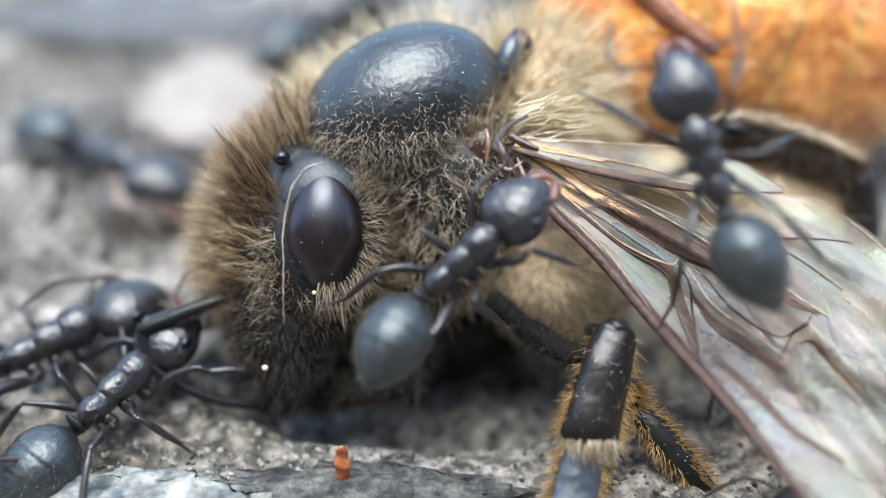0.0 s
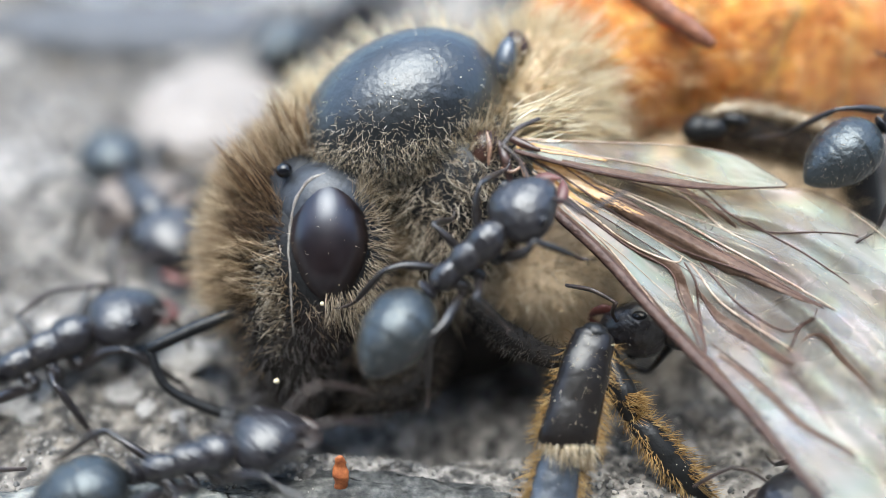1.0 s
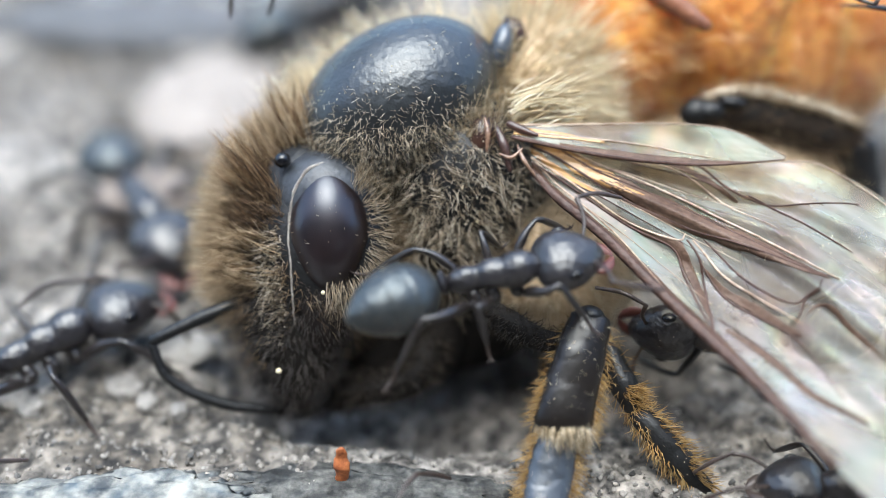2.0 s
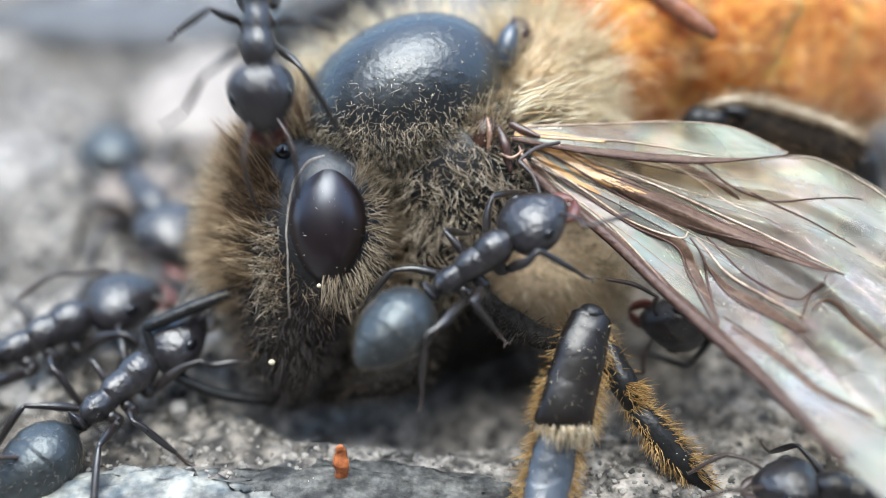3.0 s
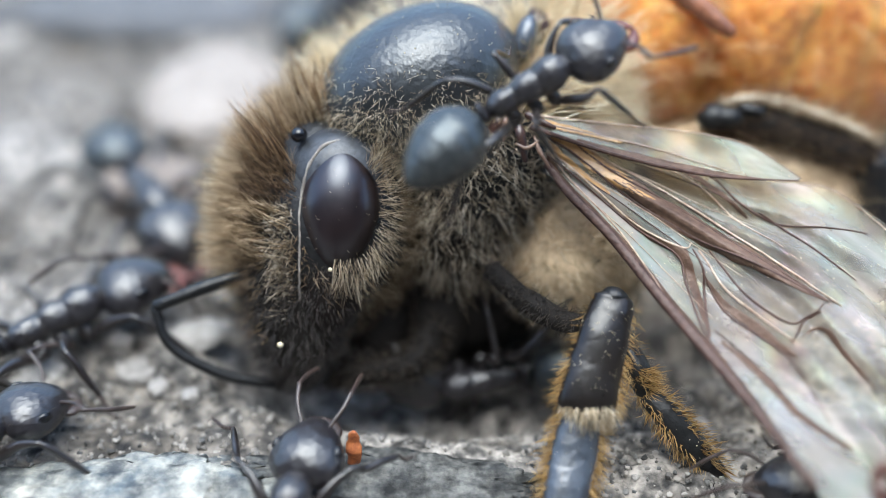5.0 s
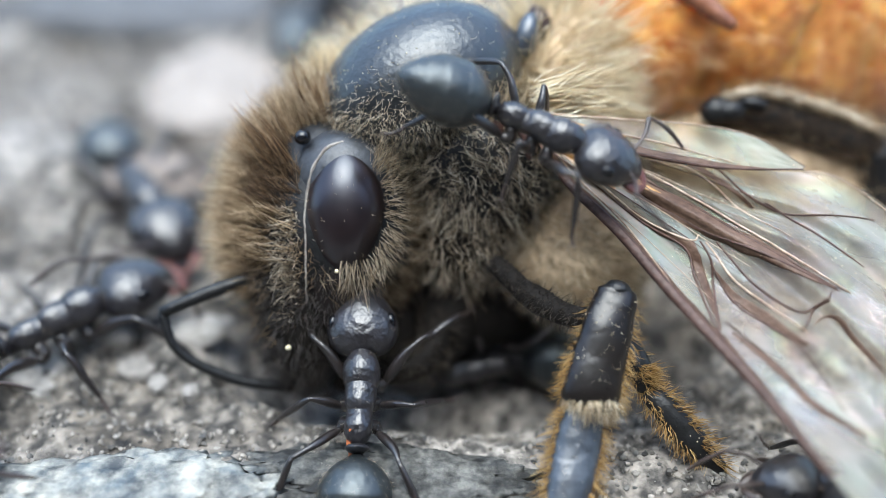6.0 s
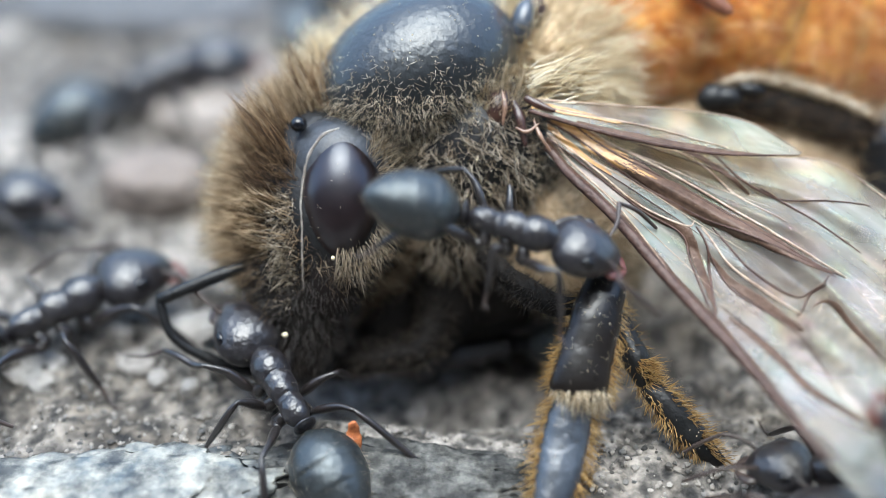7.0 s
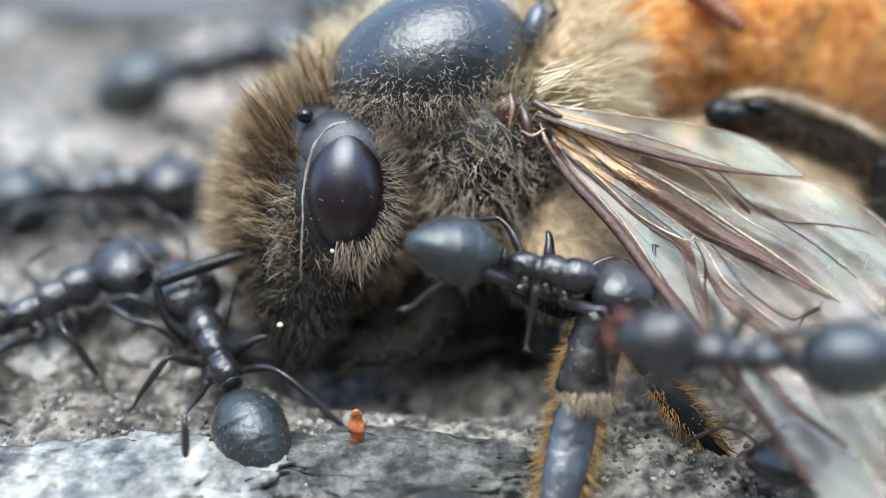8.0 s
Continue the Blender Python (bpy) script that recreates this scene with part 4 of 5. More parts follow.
    hip = part("hip", bm, TAN_FLESH, far_leg, "tan furry hip beneath the abdomen")
    fringe("hip_fur", hip, 2600, lambda p, q: float(q[1] < 0.4), (0.15, 0.45), hip, (0.5, 0, -0.2), 84, FUR_TUFT, 0.009, 0.35)
    leg_segment("far_middle_leg", [(3.5, 1.5, 4.8), (4.0, 1.45, 4.3), (4.5, 1.4, 3.85), (4.95, 1.35, 3.5)], [0.2, 0.2, 0.18, 0.12], SHIN_AMBER, bee, 0.9,
                "red-brown leg lying against the abdomen")
    for line in ([(-0.2, 1.3, -1.5), (-0.6, 1.0, -2.1), (-1.5, 1.1, -2.3), (-2.0, 1.35, -2.5)], [(-1.1, 1.6, -1.6), (-1.6, 1.4, -2.2), (-2.6, 1.5, -2.35), (-3.0, 1.6, -2.55)]):
        front = leg_segment("front_leg", line, [0.24, 0.27, 0.2, 0.09], UNDERSIDE, bee, 0.9, "black hairy front leg folded under the head")
        fringe("front_leg_hair", front, 700, None, (0.1, 0.28), front, (0, -0.1, -0.2), 82, FUR_BLACK, 0.008, 0.4)
    return leg, other


PLEATS = [0.0, 0.06, 0.22, 0.34, 0.43, 0.5, 0.56, 0.62, 0.71, 0.8, 0.9, 1.0]      # ridges and furrows across a wing
PLEAT_UP = [-0.6, 0.2, 0.9, -0.7, 0.7, -0.9, -0.3, -1.0, 0.8, -0.5, 0.5, 0.0]


# a wing: lines from its root, spread between a lower and an upper edge
def along(line, s):
    k = min(len(line) - 2, int(s * (len(line) - 1)))
    return line[k].lerp(line[k + 1], s * (len(line) - 1) - k)


def wing_point(lower, upper, s, q, fold):
    a, b = along(lower, s), along(upper, s)
    c = a.lerp(b, q)
    k = min(len(PLEATS) - 2, max(0, int(np.searchsorted(PLEATS, q)) - 1))
    f = (q - PLEATS[k]) / (PLEATS[k + 1] - PLEATS[k])
    pleat = PLEAT_UP[k] + (PLEAT_UP[k + 1] - PLEAT_UP[k]) * f * f * (3 - 2 * f)
    c.y += fold * pleat * min(1.0, (b - a).length / 3.2) + 0.06 * min(1.0, (b - a).length / 3.2) * noise.noise(Vector((s * 8, q * 6, 0))) 
    return c


def build_wing(name, lower, upper, label, fold, specks):
    lo, up = curve_points(lower, 24), curve_points(upper, 24)
    rows, cols = 80, 90
    bm = bmesh.new()
    grid = [[bm.verts.new(wing_point(lo, up, i / rows, j / cols, fold)) for j in range(cols + 1)] for i in range(rows + 1)]
    for i in range(rows):
        for j in range(cols):
            bm.faces.new((grid[i][j], grid[i + 1][j], grid[i + 1][j + 1], grid[i][j + 1]))
    wing = part(name, bm, MEMBRANE, bee, label)
    thick = wing.modifiers.new("thickness", "SOLIDIFY")
    thick.thickness = 0.006 * MM
    def vein(path, radius, material):
        flat = curve_points([(s, q, 0) for s, q in path], 8)
        line = [wing_point(lo, up, min(1, max(0, c.x)), min(1, max(0, c.y)), fold) for c in flat]
        bm = bmesh.new()
        if material in (VEIN_SMOKE, VEIN_AMBER):     # a thickened band of the skin, which follows its folds
            rows_of = []
            for i, c in enumerate(flat):
                s, q = min(1, max(0, c.x)), min(1, max(0, c.y))
                half = float(np.interp(i / (len(flat) - 1), np.linspace(0, 1, len(radius)), radius)) / max(0.2, (along(up, s) - along(lo, s)).length)
                half *= 1 + 0.25 * noise.noise(Vector((i * 0.4, len(path), radius[1] * 50)))
                rows_of.append([bm.verts.new(wing_point(lo, up, s, min(1, max(0, q + half * k / 3)), fold) + Vector((0, -0.02 + 0.002 * abs(k), 0))) for k in range(-3, 4)])
            for a, b in zip(rows_of, rows_of[1:]):
                for k in range(6):
                    bm.faces.new((a[k], b[k], b[k + 1], a[k + 1]))
            band = part("vein_band", bm, material, wing)
            band.modifiers.new("thickness", "SOLIDIFY").thickness = 0.004 * MM
            return
        tube(bm, [c + Vector((0, -0.018, 0)) for c in line], [0.75 * r for r in radius], 6, 1, 0.5)
        part("vein", bm, material, wing)
    # tiny pale grains strewn on the skin in place of glinting sparkles
    p, q = scatter(wing, specks, lambda p, q: max(0.0, 0.1 + 1.6 * noise.noise(Vector(p) * 1.3)), 91)
    dust("dust", p + np.array((0, -0.015, 0)), (0.003, 0.0085), POLLEN_OR_SPARKLE, wing, 92)
    return wing, vein


def build_wings():
    hindwing, vein = build_wing("hindwing", [(1.35, -0.05, 1.75), (2.9, -0.15, 1.25), (4.3, -0.1, 0.98), (5.7, 0.1, 0.94)], [(1.45, 0.1, 1.95), (2.9, 0.2, 1.82), (4.0, 0.25, 1.72), (4.95, 0.2, 1.5), (5.75, 0.12, 0.98)],
                                "small clear wing lobe with amber veins", 0.0, 160)
    vein([(0, 0.0), (0.5, 0.02), (1, 0.0)], [0.05, 0.04, 0.015], VEIN)
    vein([(0.15, 0.12), (0.35, 0.12), (0.6, 0.1), (0.85, 0.04)], [0.03, 0.075, 0.06, 0.02], VEIN_SMOKE)
    vein([(0, 0.5), (0.35, 0.45), (0.7, 0.2)], [0.03, 0.02, 0.01], VEIN_PALE_GLINT)
    vein([(0, 0.55), (0.12, 0.5), (0.28, 0.42)], [0.08, 0.07, 0.02], VEIN_AMBER)
    vein([(0, 1.0), (0.5, 1.0), (1, 1.0)], [0.025, 0.014, 0.01], VEIN_PALE_GLINT)
    forewing, vein = build_wing("forewing", LOWER_EDGE, UPPER_EDGE, "large transparent wing with brown veins and iridescent folds", 0.15, 1500)
    vein([(0, 0.269), (0.088, 0), (0.35, 0), (0.531, 0), (0.619, 0), (0.738, 0)], [0.07, 0.14, 0.17, 0.18, 0.16, 0.08], VEIN_SMOKE)
    vein([(0, 0.169), (0.094, 0), (0.35, 0), (0.531, 0), (0.75, 0)], [0.08, 0.11, 0.12, 0.12, 0.06], VEIN)
    vein([(0, 0.469), (0.081, 0.188), (0.344, 0.056), (0.525, 0), (0.613, 0)], [0.02, 0.02, 0.018, 0.018, 0.01], VEIN_PALE_GLINT)
    vein([(0.006, 1), (0.119, 0.719), (0.244, 0.638), (0.369, 0.6), (0.531, 0.556), (0.619, 0.562), (0.681, 0.581)], [0.03, 0.026, 0.022, 0.026, 0.026, 0.022, 0.01], VEIN_PALE_GLINT)
    vein([(0.013, 0.956), (0.119, 0.631), (0.25, 0.569), (0.381, 0.55), (0.531, 0.525), (0.625, 0.544), (0.681, 0.581)], [0.02, 0.022, 0.02, 0.022, 0.022, 0.02, 0.008], VEIN)
    vein([(0, 0.744), (0.125, 0.494), (0.238, 0.419), (0.375, 0.444), (0.463, 0.481), (0.575, 0.513), (0.663, 0.556)], [0.03, 0.028, 0.028, 0.035, 0.03, 0.03, 0.01], VEIN)
    vein([(0.131, 0.575), (0.25, 0.5), (0.381, 0.494), (0.5, 0.506), (0.588, 0.519), (0.656, 0.556)], [0.07, 0.17, 0.22, 0.17, 0.09, 0.02], VEIN_SMOKE)
    vein([(0.006, 0.913), (0.088, 0.65), (0.181, 0.537), (0.256, 0.531)], [0.12, 0.17, 0.12, 0.03], VEIN_AMBER)
    vein([(0, 0.469), (0.113, 0.312), (0.231, 0.25), (0.363, 0.325), (0.381, 0.406)], [0.026, 0.026, 0.024, 0.024, 0.016], VEIN_PALE_GLINT)
    vein([(0, 0.363), (0.125, 0.256), (0.244, 0.225), (0.369, 0.275), (0.425, 0.175), (0.481, 0.075), (0.506, 0.05)], [0.02, 0.022, 0.022, 0.025, 0.025, 0.025, 0.01], VEIN)
    vein([(0.175, 0.238), (0.294, 0.256), (0.375, 0.3), (0.431, 0.213), (0.481, 0.119), (0.506, 0.062)], [0.03, 0.06, 0.09, 0.1, 0.08, 0.02], VEIN_SMOKE)
    vein([(0.388, 0.369), (0.431, 0.3), (0.463, 0.206), (0.494, 0.094), (0.519, 0.031), (0.613, 0)], [0.02, 0.028, 0.026, 0.025, 0.022, 0.01], VEIN)
    vein([(0.419, 0.431), (0.5, 0.344), (0.575, 0.344), (0.619, 0.381), (0.638, 0.444), (0.65, 0.537)], [0.02, 0.025, 0.025, 0.022, 0.018, 0.015], VEIN)
    vein([(0.4, 0.388), (0.475, 0.3), (0.556, 0.3), (0.631, 0.325)], [0.02, 0.026, 0.025, 0.015], VEIN_PALE_GLINT)
    vein([(0.45, 0.269), (0.5, 0.238), (0.562, 0.256), (0.613, 0.269), (0.644, 0.288)], [0.03, 0.07, 0.085, 0.07, 0.03], VEIN_SMOKE)
    vein([(0.431, 0.294), (0.506, 0.213), (0.575, 0.238), (0.644, 0.263), (0.744, 0.219)], [0.018, 0.02, 0.022, 0.02, 0.01], VEIN)
    vein([(0.525, 0.094), (0.588, 0.119), (0.638, 0.131), (0.694, 0.144), (0.788, 0.219)], [0.02, 0.05, 0.07, 0.06, 0.03], VEIN_SMOKE)
    vein([(0.506, 0.106), (0.562, 0.125), (0.631, 0.144), (0.688, 0.15), (0.775, 0.213)], [0.016, 0.018, 0.02, 0.018, 0.012], VEIN)
    vein([(0.625, 0.312), (0.638, 0.425), (0.65, 0.5)], [0.02, 0.025, 0.018], VEIN)
    vein([(0.638, 0.35), (0.669, 0.456), (0.719, 0.45), (0.788, 0.456)], [0.008, 0.035, 0.05, 0.008], VEIN_SMOKE)
    vein([(0.106, 0.944), (0.244, 0.881), (0.325, 0.919), (0.388, 0.812), (0.456, 0.756), (0.537, 0.75), (0.681, 0.913)], [0.018, 0.016, 0.022, 0.028, 0.024, 0.02, 0.014], VEIN)
    vein([(0.194, 0.913), (0.269, 0.894), (0.338, 0.831), (0.444, 0.719)], [0.02, 0.05, 0.06, 0.02], VEIN_SMOKE)
    vein([(0.456, 0.769), (0.544, 0.719), (0.625, 0.713), (0.694, 0.719)], [0.02, 0.022, 0.018, 0.01], VEIN)
    vein([(0.038, 1), (0.15, 0.906), (0.294, 0.819), (0.431, 0.675), (0.537, 0.631)], [0.025, 0.022, 0.022, 0.02, 0.01], VEIN_PALE_GLINT)
    vein([(0.019, 1), (0.062, 1), (0.119, 0.938)], [0.06, 0.07, 0.03], VEIN_AMBER)
    vein([(0, 0.631), (0.062, 0.425), (0.163, 0.35)], [0.05, 0.07, 0.02], VEIN_AMBER)
    vein([(0.5, 1), (0.588, 0.994), (0.681, 0.981), (0.75, 0.975)], [0.014, 0.014, 0.012, 0.012], VEIN_PALE_GLINT)
    # fine creases that fan out from the root
    rng = random.Random(17)
    for i, q in enumerate((0.14, 0.33, 0.4, 0.62, 0.68, 0.79, 0.85, 0.93)):
        s0, s1 = rng.uniform(0.02, 0.12), rng.uniform(0.3, 0.55)
        path = [(s0 + (s1 - s0) * k / 4, q + rng.uniform(-0.008, 0.008)) for k in range(5)]
        vein(path, [0.006, rng.uniform(0.01, 0.018), rng.uniform(0.008, 0.014), 0.008, 0.003], (VEIN_PALE_GLINT, VEIN)[i % 2])
    return forewing, hindwing


LOWER_EDGE = [(1.61, 0.1, 1.06), (2.55, -0.4, 0.07), (3.31, -0.9, -0.94), (4.42, -1.8, -2.39), (5.47, -2.7, -3.88), (6.77, -3.3, -5.21)]
UPPER_EDGE = [(1.66, 0.2, 1.8), (3.38, 0.3, 1.44), (5.07, 0.4, 0.98), (6.42, 0.3, 0.77), (7.66, -0.3, -0.53), (7.85, -1.9, -3.11)]
build_head()
build_thorax()
build_abdomen()
MIDDLE_LEG, REAR_LEG = build_legs()
WINGS = build_wings()


# ---- ants ----
def beads(line, radius, swell, count):
    """Points and radii of a limb made of short swollen joints."""
    points, radii = [], []
    c = curve_points(line, 6)
    for i in range(count * 4 + 1):
        f = i / (count * 4)
        k = f * (len(c) - 1)
        a = min(len(c) - 2, int(k))
        points.append(c[a].lerp(c[a + 1], k - a))
        radii.append(np.interp(f, np.linspace(0, 1, len(radius)), radius) * (1 - swell if i % 4 == 0 else 1 + swell * (i % 4 == 3)))
    return points, radii


def build_leg(side, reach, seed, crouch, parent, spread=1.0):
    """One jointed leg: hip and thigh up and out, shin down to the ground, thin jointed foot."""
    rng = random.Random(seed)
    x0 = (0.55, 0.2, -0.15)[reach]
    x1 = (1.15, 0.1, -0.95)[reach] + rng.uniform(-0.15, 0.15)
    x2 = (1.75, 0.25, -1.75)[reach] + rng.uniform(-0.2, 0.2)
    y1, y2, y3 = 0.82 + rng.uniform(-0.1, 0.1), 1.3 + rng.uniform(-0.12, 0.12), 1.62 + rng.uniform(-0.12, 0.12)
    y1, y2, y3, x2 = y1 * (0.5 + 0.5 * spread), y2 * spread, y3 * spread, x1 + (x2 - x1) * spread
    s = side
    foot = (x2 + (x2 - x1) * 0.45, s * y3, -0.74 + crouch)
    bm = bmesh.new()
    tube(bm, [(x0 - 0.03, s * 0.14, -0.1), (x0 + 0.02, s * 0.24, -0.24), (x0 + (x1 - x0) * 0.12, s * 0.32, -0.26)], [0.1, 0.125, 0.06], 9, 4)
    tube(bm, [(x0 + (x1 - x0) * 0.1, s * 0.3, -0.26), (x0 + (x1 - x0) * 0.3, s * 0.42, -0.1), (x0 + (x1 - x0) * 0.65, s * 0.62, 0.1), (x1, s * y1, 0.2)],
         [0.045, 0.088, 0.095, 0.065, 0.045], 9, 4, 0.8, (1, 0, 0))
    leg = part("leg", bm, ANT_LEG, parent)
    bm = bmesh.new()
    tube(bm, [(x1, s * y1, 0.2), (x1 + (x2 - x1) * 0.25, s * (y1 * 0.75 + y2 * 0.25), 0.06), (x1 + (x2 - x1) * 0.65, s * (y1 * 0.35 + y2 * 0.65), -0.24 + crouch * 0.6), (x2, s * y2, -0.5 + crouch)],
         [0.038, 0.055, 0.062, 0.055, 0.038], 8, 4)
    tube(bm, [(x2, s * y2, -0.48 + crouch), (x2 + 0.03, s * (y2 + 0.02), -0.62 + crouch)], [0.012, 0.003], 4, 2)
    part("shin", bm, ANT_LEG, leg)
    bm = bmesh.new()
    tube(bm, *beads([(x2, s * y2, -0.5 + crouch), (x2 + (x2 - x1) * 0.2, s * (y2 + y3) / 2, -0.68 + crouch), foot], [0.032, 0.03, 0.022], 0.14, 5), 6, 1)
    for k in (-1, 1):
        tube(bm, [foot, (foot[0] + 0.05 * k, foot[1] + s * 0.05, foot[2] + 0.01), (foot[0] + 0.07 * k, foot[1] + s * 0.09, foot[2] - 0.03)], [0.012, 0.01, 0.003], 4, 2)
    part("foot", bm, ANT_FOOT, leg)
    return leg


def build_ant(label, size=1.0, head_turn=0, head_nod=-8, gaster_drop=-10, gaster_swing=0, feelers="bent", jaw_red=False, seed=1, crouch=0.0, paw=0.0, spread=1.0):
    ant = tagged(new("ant"), label, "ant", "ants on the dead bee")
    rng = random.Random(seed)
    # trunk: shoulders, a shallow saddle and a sloping rear
    bm = bmesh.new()
    points = [(1.02, 0, 0.06), (0.9, 0, 0.1), (0.76, 0, 0.12), (0.62, 0, 0.11), (0.48, 0, 0.09), (0.38, 0, 0.08), (0.26, 0, 0.09), (0.14, 0, 0.08), (0.02, 0, 0.04), (-0.08, 0, 0.03), (-0.22, 0, 0.03), (-0.36, 0, -0.01), (-0.46, 0, -0.06)]
    tube(bm, points, [0.12, 0.21, 0.28, 0.305, 0.285, 0.25, 0.25, 0.24, 0.205, 0.205, 0.225, 0.21, 0.14], 20, 3, 1.05, (0, 0, 1))
    for v in bm.verts:
        v.co += 0.018 * noise.noise_vector(v.co * 5 + Vector((seed, 0, 0)))
    trunk = part("trunk", bm, ANT_BLACK, ant, "black waisted trunk")
    p, q = scatter(trunk, 90, lambda p, q: float(q[2] > -0.2), seed)
    hair("trunk_hair", p, q, (0.04, 0.1), 0.0018, FUR_FLANK, trunk, (-0.2, 0, 0), 0.3, 0.2, seed)
    bm = bmesh.new()
    blob(bm, (-0.6, 0, 0.04), (0.085, 0.19, 0.24), (0, -10, 0), 3, lambda c: Vector((c.x * (1 - 0.5 * max(0, c.z)), c.y, c.z)))
    tube(bm, [(-0.45, 0, -0.12), (-0.6, 0, -0.12), (-0.8, 0, -0.06)], [0.1, 0.085, 0.1], 9, 3)
    part("waist", bm, ANT_BLACK, ant, "upright waist scale")
    # head: broad behind, narrowing to the mouth shield
    jm = Matrix.Translation((0.98, 0, 0.1)) @ at(0, 0, 0, 0, -head_nod, head_turn)

    def placed(bm):
        bmesh.ops.transform(bm, matrix=jm, verts=bm.verts)
        return bm

    def skull(c):
        back = max(0.0, -c.x)
        x = c.x + 0.16 * back * max(0.0, 0.55 - abs(c.y))
        return Vector((x, c.y * (1.0 - 0.26 * c.x - 0.1 * c.x * c.x), c.z * (1 - 0.16 * c.x) * (1.06 if c.z > 0 else 0.9)))
    bm = bmesh.new()
    blob(bm, (0.48, 0, 0.0), (0.62, 0.55, 0.39), (0, 0, 0), 4, skull)
    tube(bm, [(-0.14, 0, -0.03), (0.1, 0, -0.02)], [0.13, 0.17], 10, 3)
    for s in (-1, 1):
        tube(bm, [(0.55, s * 0.09, 0.31), (0.74, s * 0.13, 0.25), (0.9, s * 0.16, 0.13)], [0.02, 0.05, 0.03], 6, 3)
    blob(bm, (0.92, 0, -0.02), (0.17, 0.25, 0.19), (0, 18, 0), 3)
    head = part("head", placed(bm), ANT_BLACK, ant, "glossy black head")
    p, q = scatter(head, 90, None, seed + 2)
    hair("head_hair", p, q, (0.03, 0.08), 0.0018, FUR_FLANK, head, (0.2, 0, 0), 0.3, 0.2, seed + 2)
    for s in (-1, 1):
        bm = bmesh.new()
        blob(bm, (0.46, s * 0.46, 0.16), (0.135, 0.07, 0.11), (0, 0, s * -10), 3)
        part("eye", placed(bm), ANT_EYE, head, "shiny oval black eye")
        bm = bmesh.new()
        tube(bm, [(0.88, s * 0.21, -0.1), (1.02, s * 0.24, -0.12), (1.16, s * 0.16, -0.13), (1.28, s * 0.02, -0.14)], [0.085, 0.115, 0.1, 0.025], 8, 4, 0.5, (0, 0, 1))
        for k in range(4):
            tube(bm, [(1.12 + 0.045 * k, s * (0.13 - 0.035 * k), -0.13), (1.14 + 0.045 * k, s * (0.05 - 0.035 * k), -0.14)], [0.022, 0.004], 4, 2)
        part("mandible", placed(bm), ANT_RED if jaw_red else ANT_FOOT, head, "red-brown toothed jaw" if jaw_red else "dark toothed jaw")
        bm = bmesh.new()
        if feelers == "bent":
            line = [(0.78, s * 0.16, 0.14), (0.92, s * 0.55, 0.3), (0.9, s * 0.9, 0.42)], [(0.9, s * 0.9, 0.42), (1.3, s * 1.0, 0.3), (1.75, s * 0.95 + rng.uniform(-0.15, 0.15), 0.1)]
        elif feelers == "back" and s < 0:
            line = [(0.78, -0.16, 0.14), (0.98, -0.42, 0.12), (1.12, -0.5, -0.08)], [(1.12, -0.5, -0.08), (1.25, -0.45, -0.4), (1.3, -0.4, -0.72)]
        elif feelers == "back":
            line = [(0.78, s * 0.16, 0.14), (0.4, s * 0.42, 0.36), (0.0, s * 0.5, 0.4)], [(0.0, s * 0.5, 0.4), (-0.4, s * 0.55, 0.46), (-0.9, s * 0.6, 0.2)]
        else:
            line = [(0.78, s * 0.16, 0.14), (1.15, s * 0.35, 0.3), (1.5, s * 0.42, 0.35)], [(1.5, s * 0.42, 0.35), (1.85, s * 0.4, 0.15), (2.2, s * 0.36, -0.1)]
        tube(bm, line[0], [0.03, 0.032, 0.036, 0.044], 8, 4)
        tube(bm, *beads(line[1], [0.03, 0.038, 0.042, 0.03], 0.1, 9), 7, 1)
        part("antenna", placed(bm), ANT_FOOT, head, "elbowed antenna")
    # gaster: four plates, each overlapping the next
    gm = Matrix.Translation((-0.74, 0, -0.04)) @ at(0, 0, 0, 0, gaster_drop, gaster_swing)
    bm = bmesh.new()
    edges = (0.0, 0.36, 0.62, 0.82, 1.0)
    points, radii = [], []
    for i in range(49):
        f = i / 48
        k = max(j for j in range(4) if edges[j] <= f)
        inside = (f - edges[k]) / (edges[k + 1] - edges[k])
        points.append((-0.02 - 1.56 * f, 0, 0.02 * math.sin(math.pi * f)))
        radii.append((0.58 * math.sin(math.pi * min(1.0, 0.06 + 0.92 * f ** 0.82)) ** 0.62) * (0.975 + 0.035 * inside) + 0.012)
    tube(bm, points, radii, 26, 1, 0.94, (0, 0, 1))
    bmesh.ops.transform(bm, matrix=gm, verts=bm.verts)
    gaster = part("gaster", bm, ANT_GASTER, ant, "round bluish black gaster")
    p, q = scatter(gaster, 700, None, seed + 1)
    hair("gaster_hair", p, q, (0.04, 0.1), 0.0018, FUR_FLANK, gaster, (-0.8, 0, 0), 0.2, 0.2, seed + 1)
    legs = [build_leg(s, r, seed * 10 + r + (5 if s > 0 else 0), crouch + (paw if r == 0 else 0), ant, spread) for s in (-1, 1) for r in range(3)]
    ant.scale = (size, size, size)
    return ant, legs


TUGGER_ANT, TUGGER_LEGS = build_ant("black ant tugging the dead bee's antenna", 1.16, 0, -6, -10, 0, "back", True, 1)
CLIMBER_ANT, CLIMBER_LEGS = build_ant("black ant with bluish gaster climbing to the bee's face", 1.02, 4, 6, -16, 0, "ahead", False, 2, 0.0, 0.45)
ROBBER_ANT, ROBBER_LEGS = build_ant("black ant biting the bee's wing joint", 0.93, 8, -6, 12, 24, "bent", True, 3, 0.0, 0.0, 0.72)
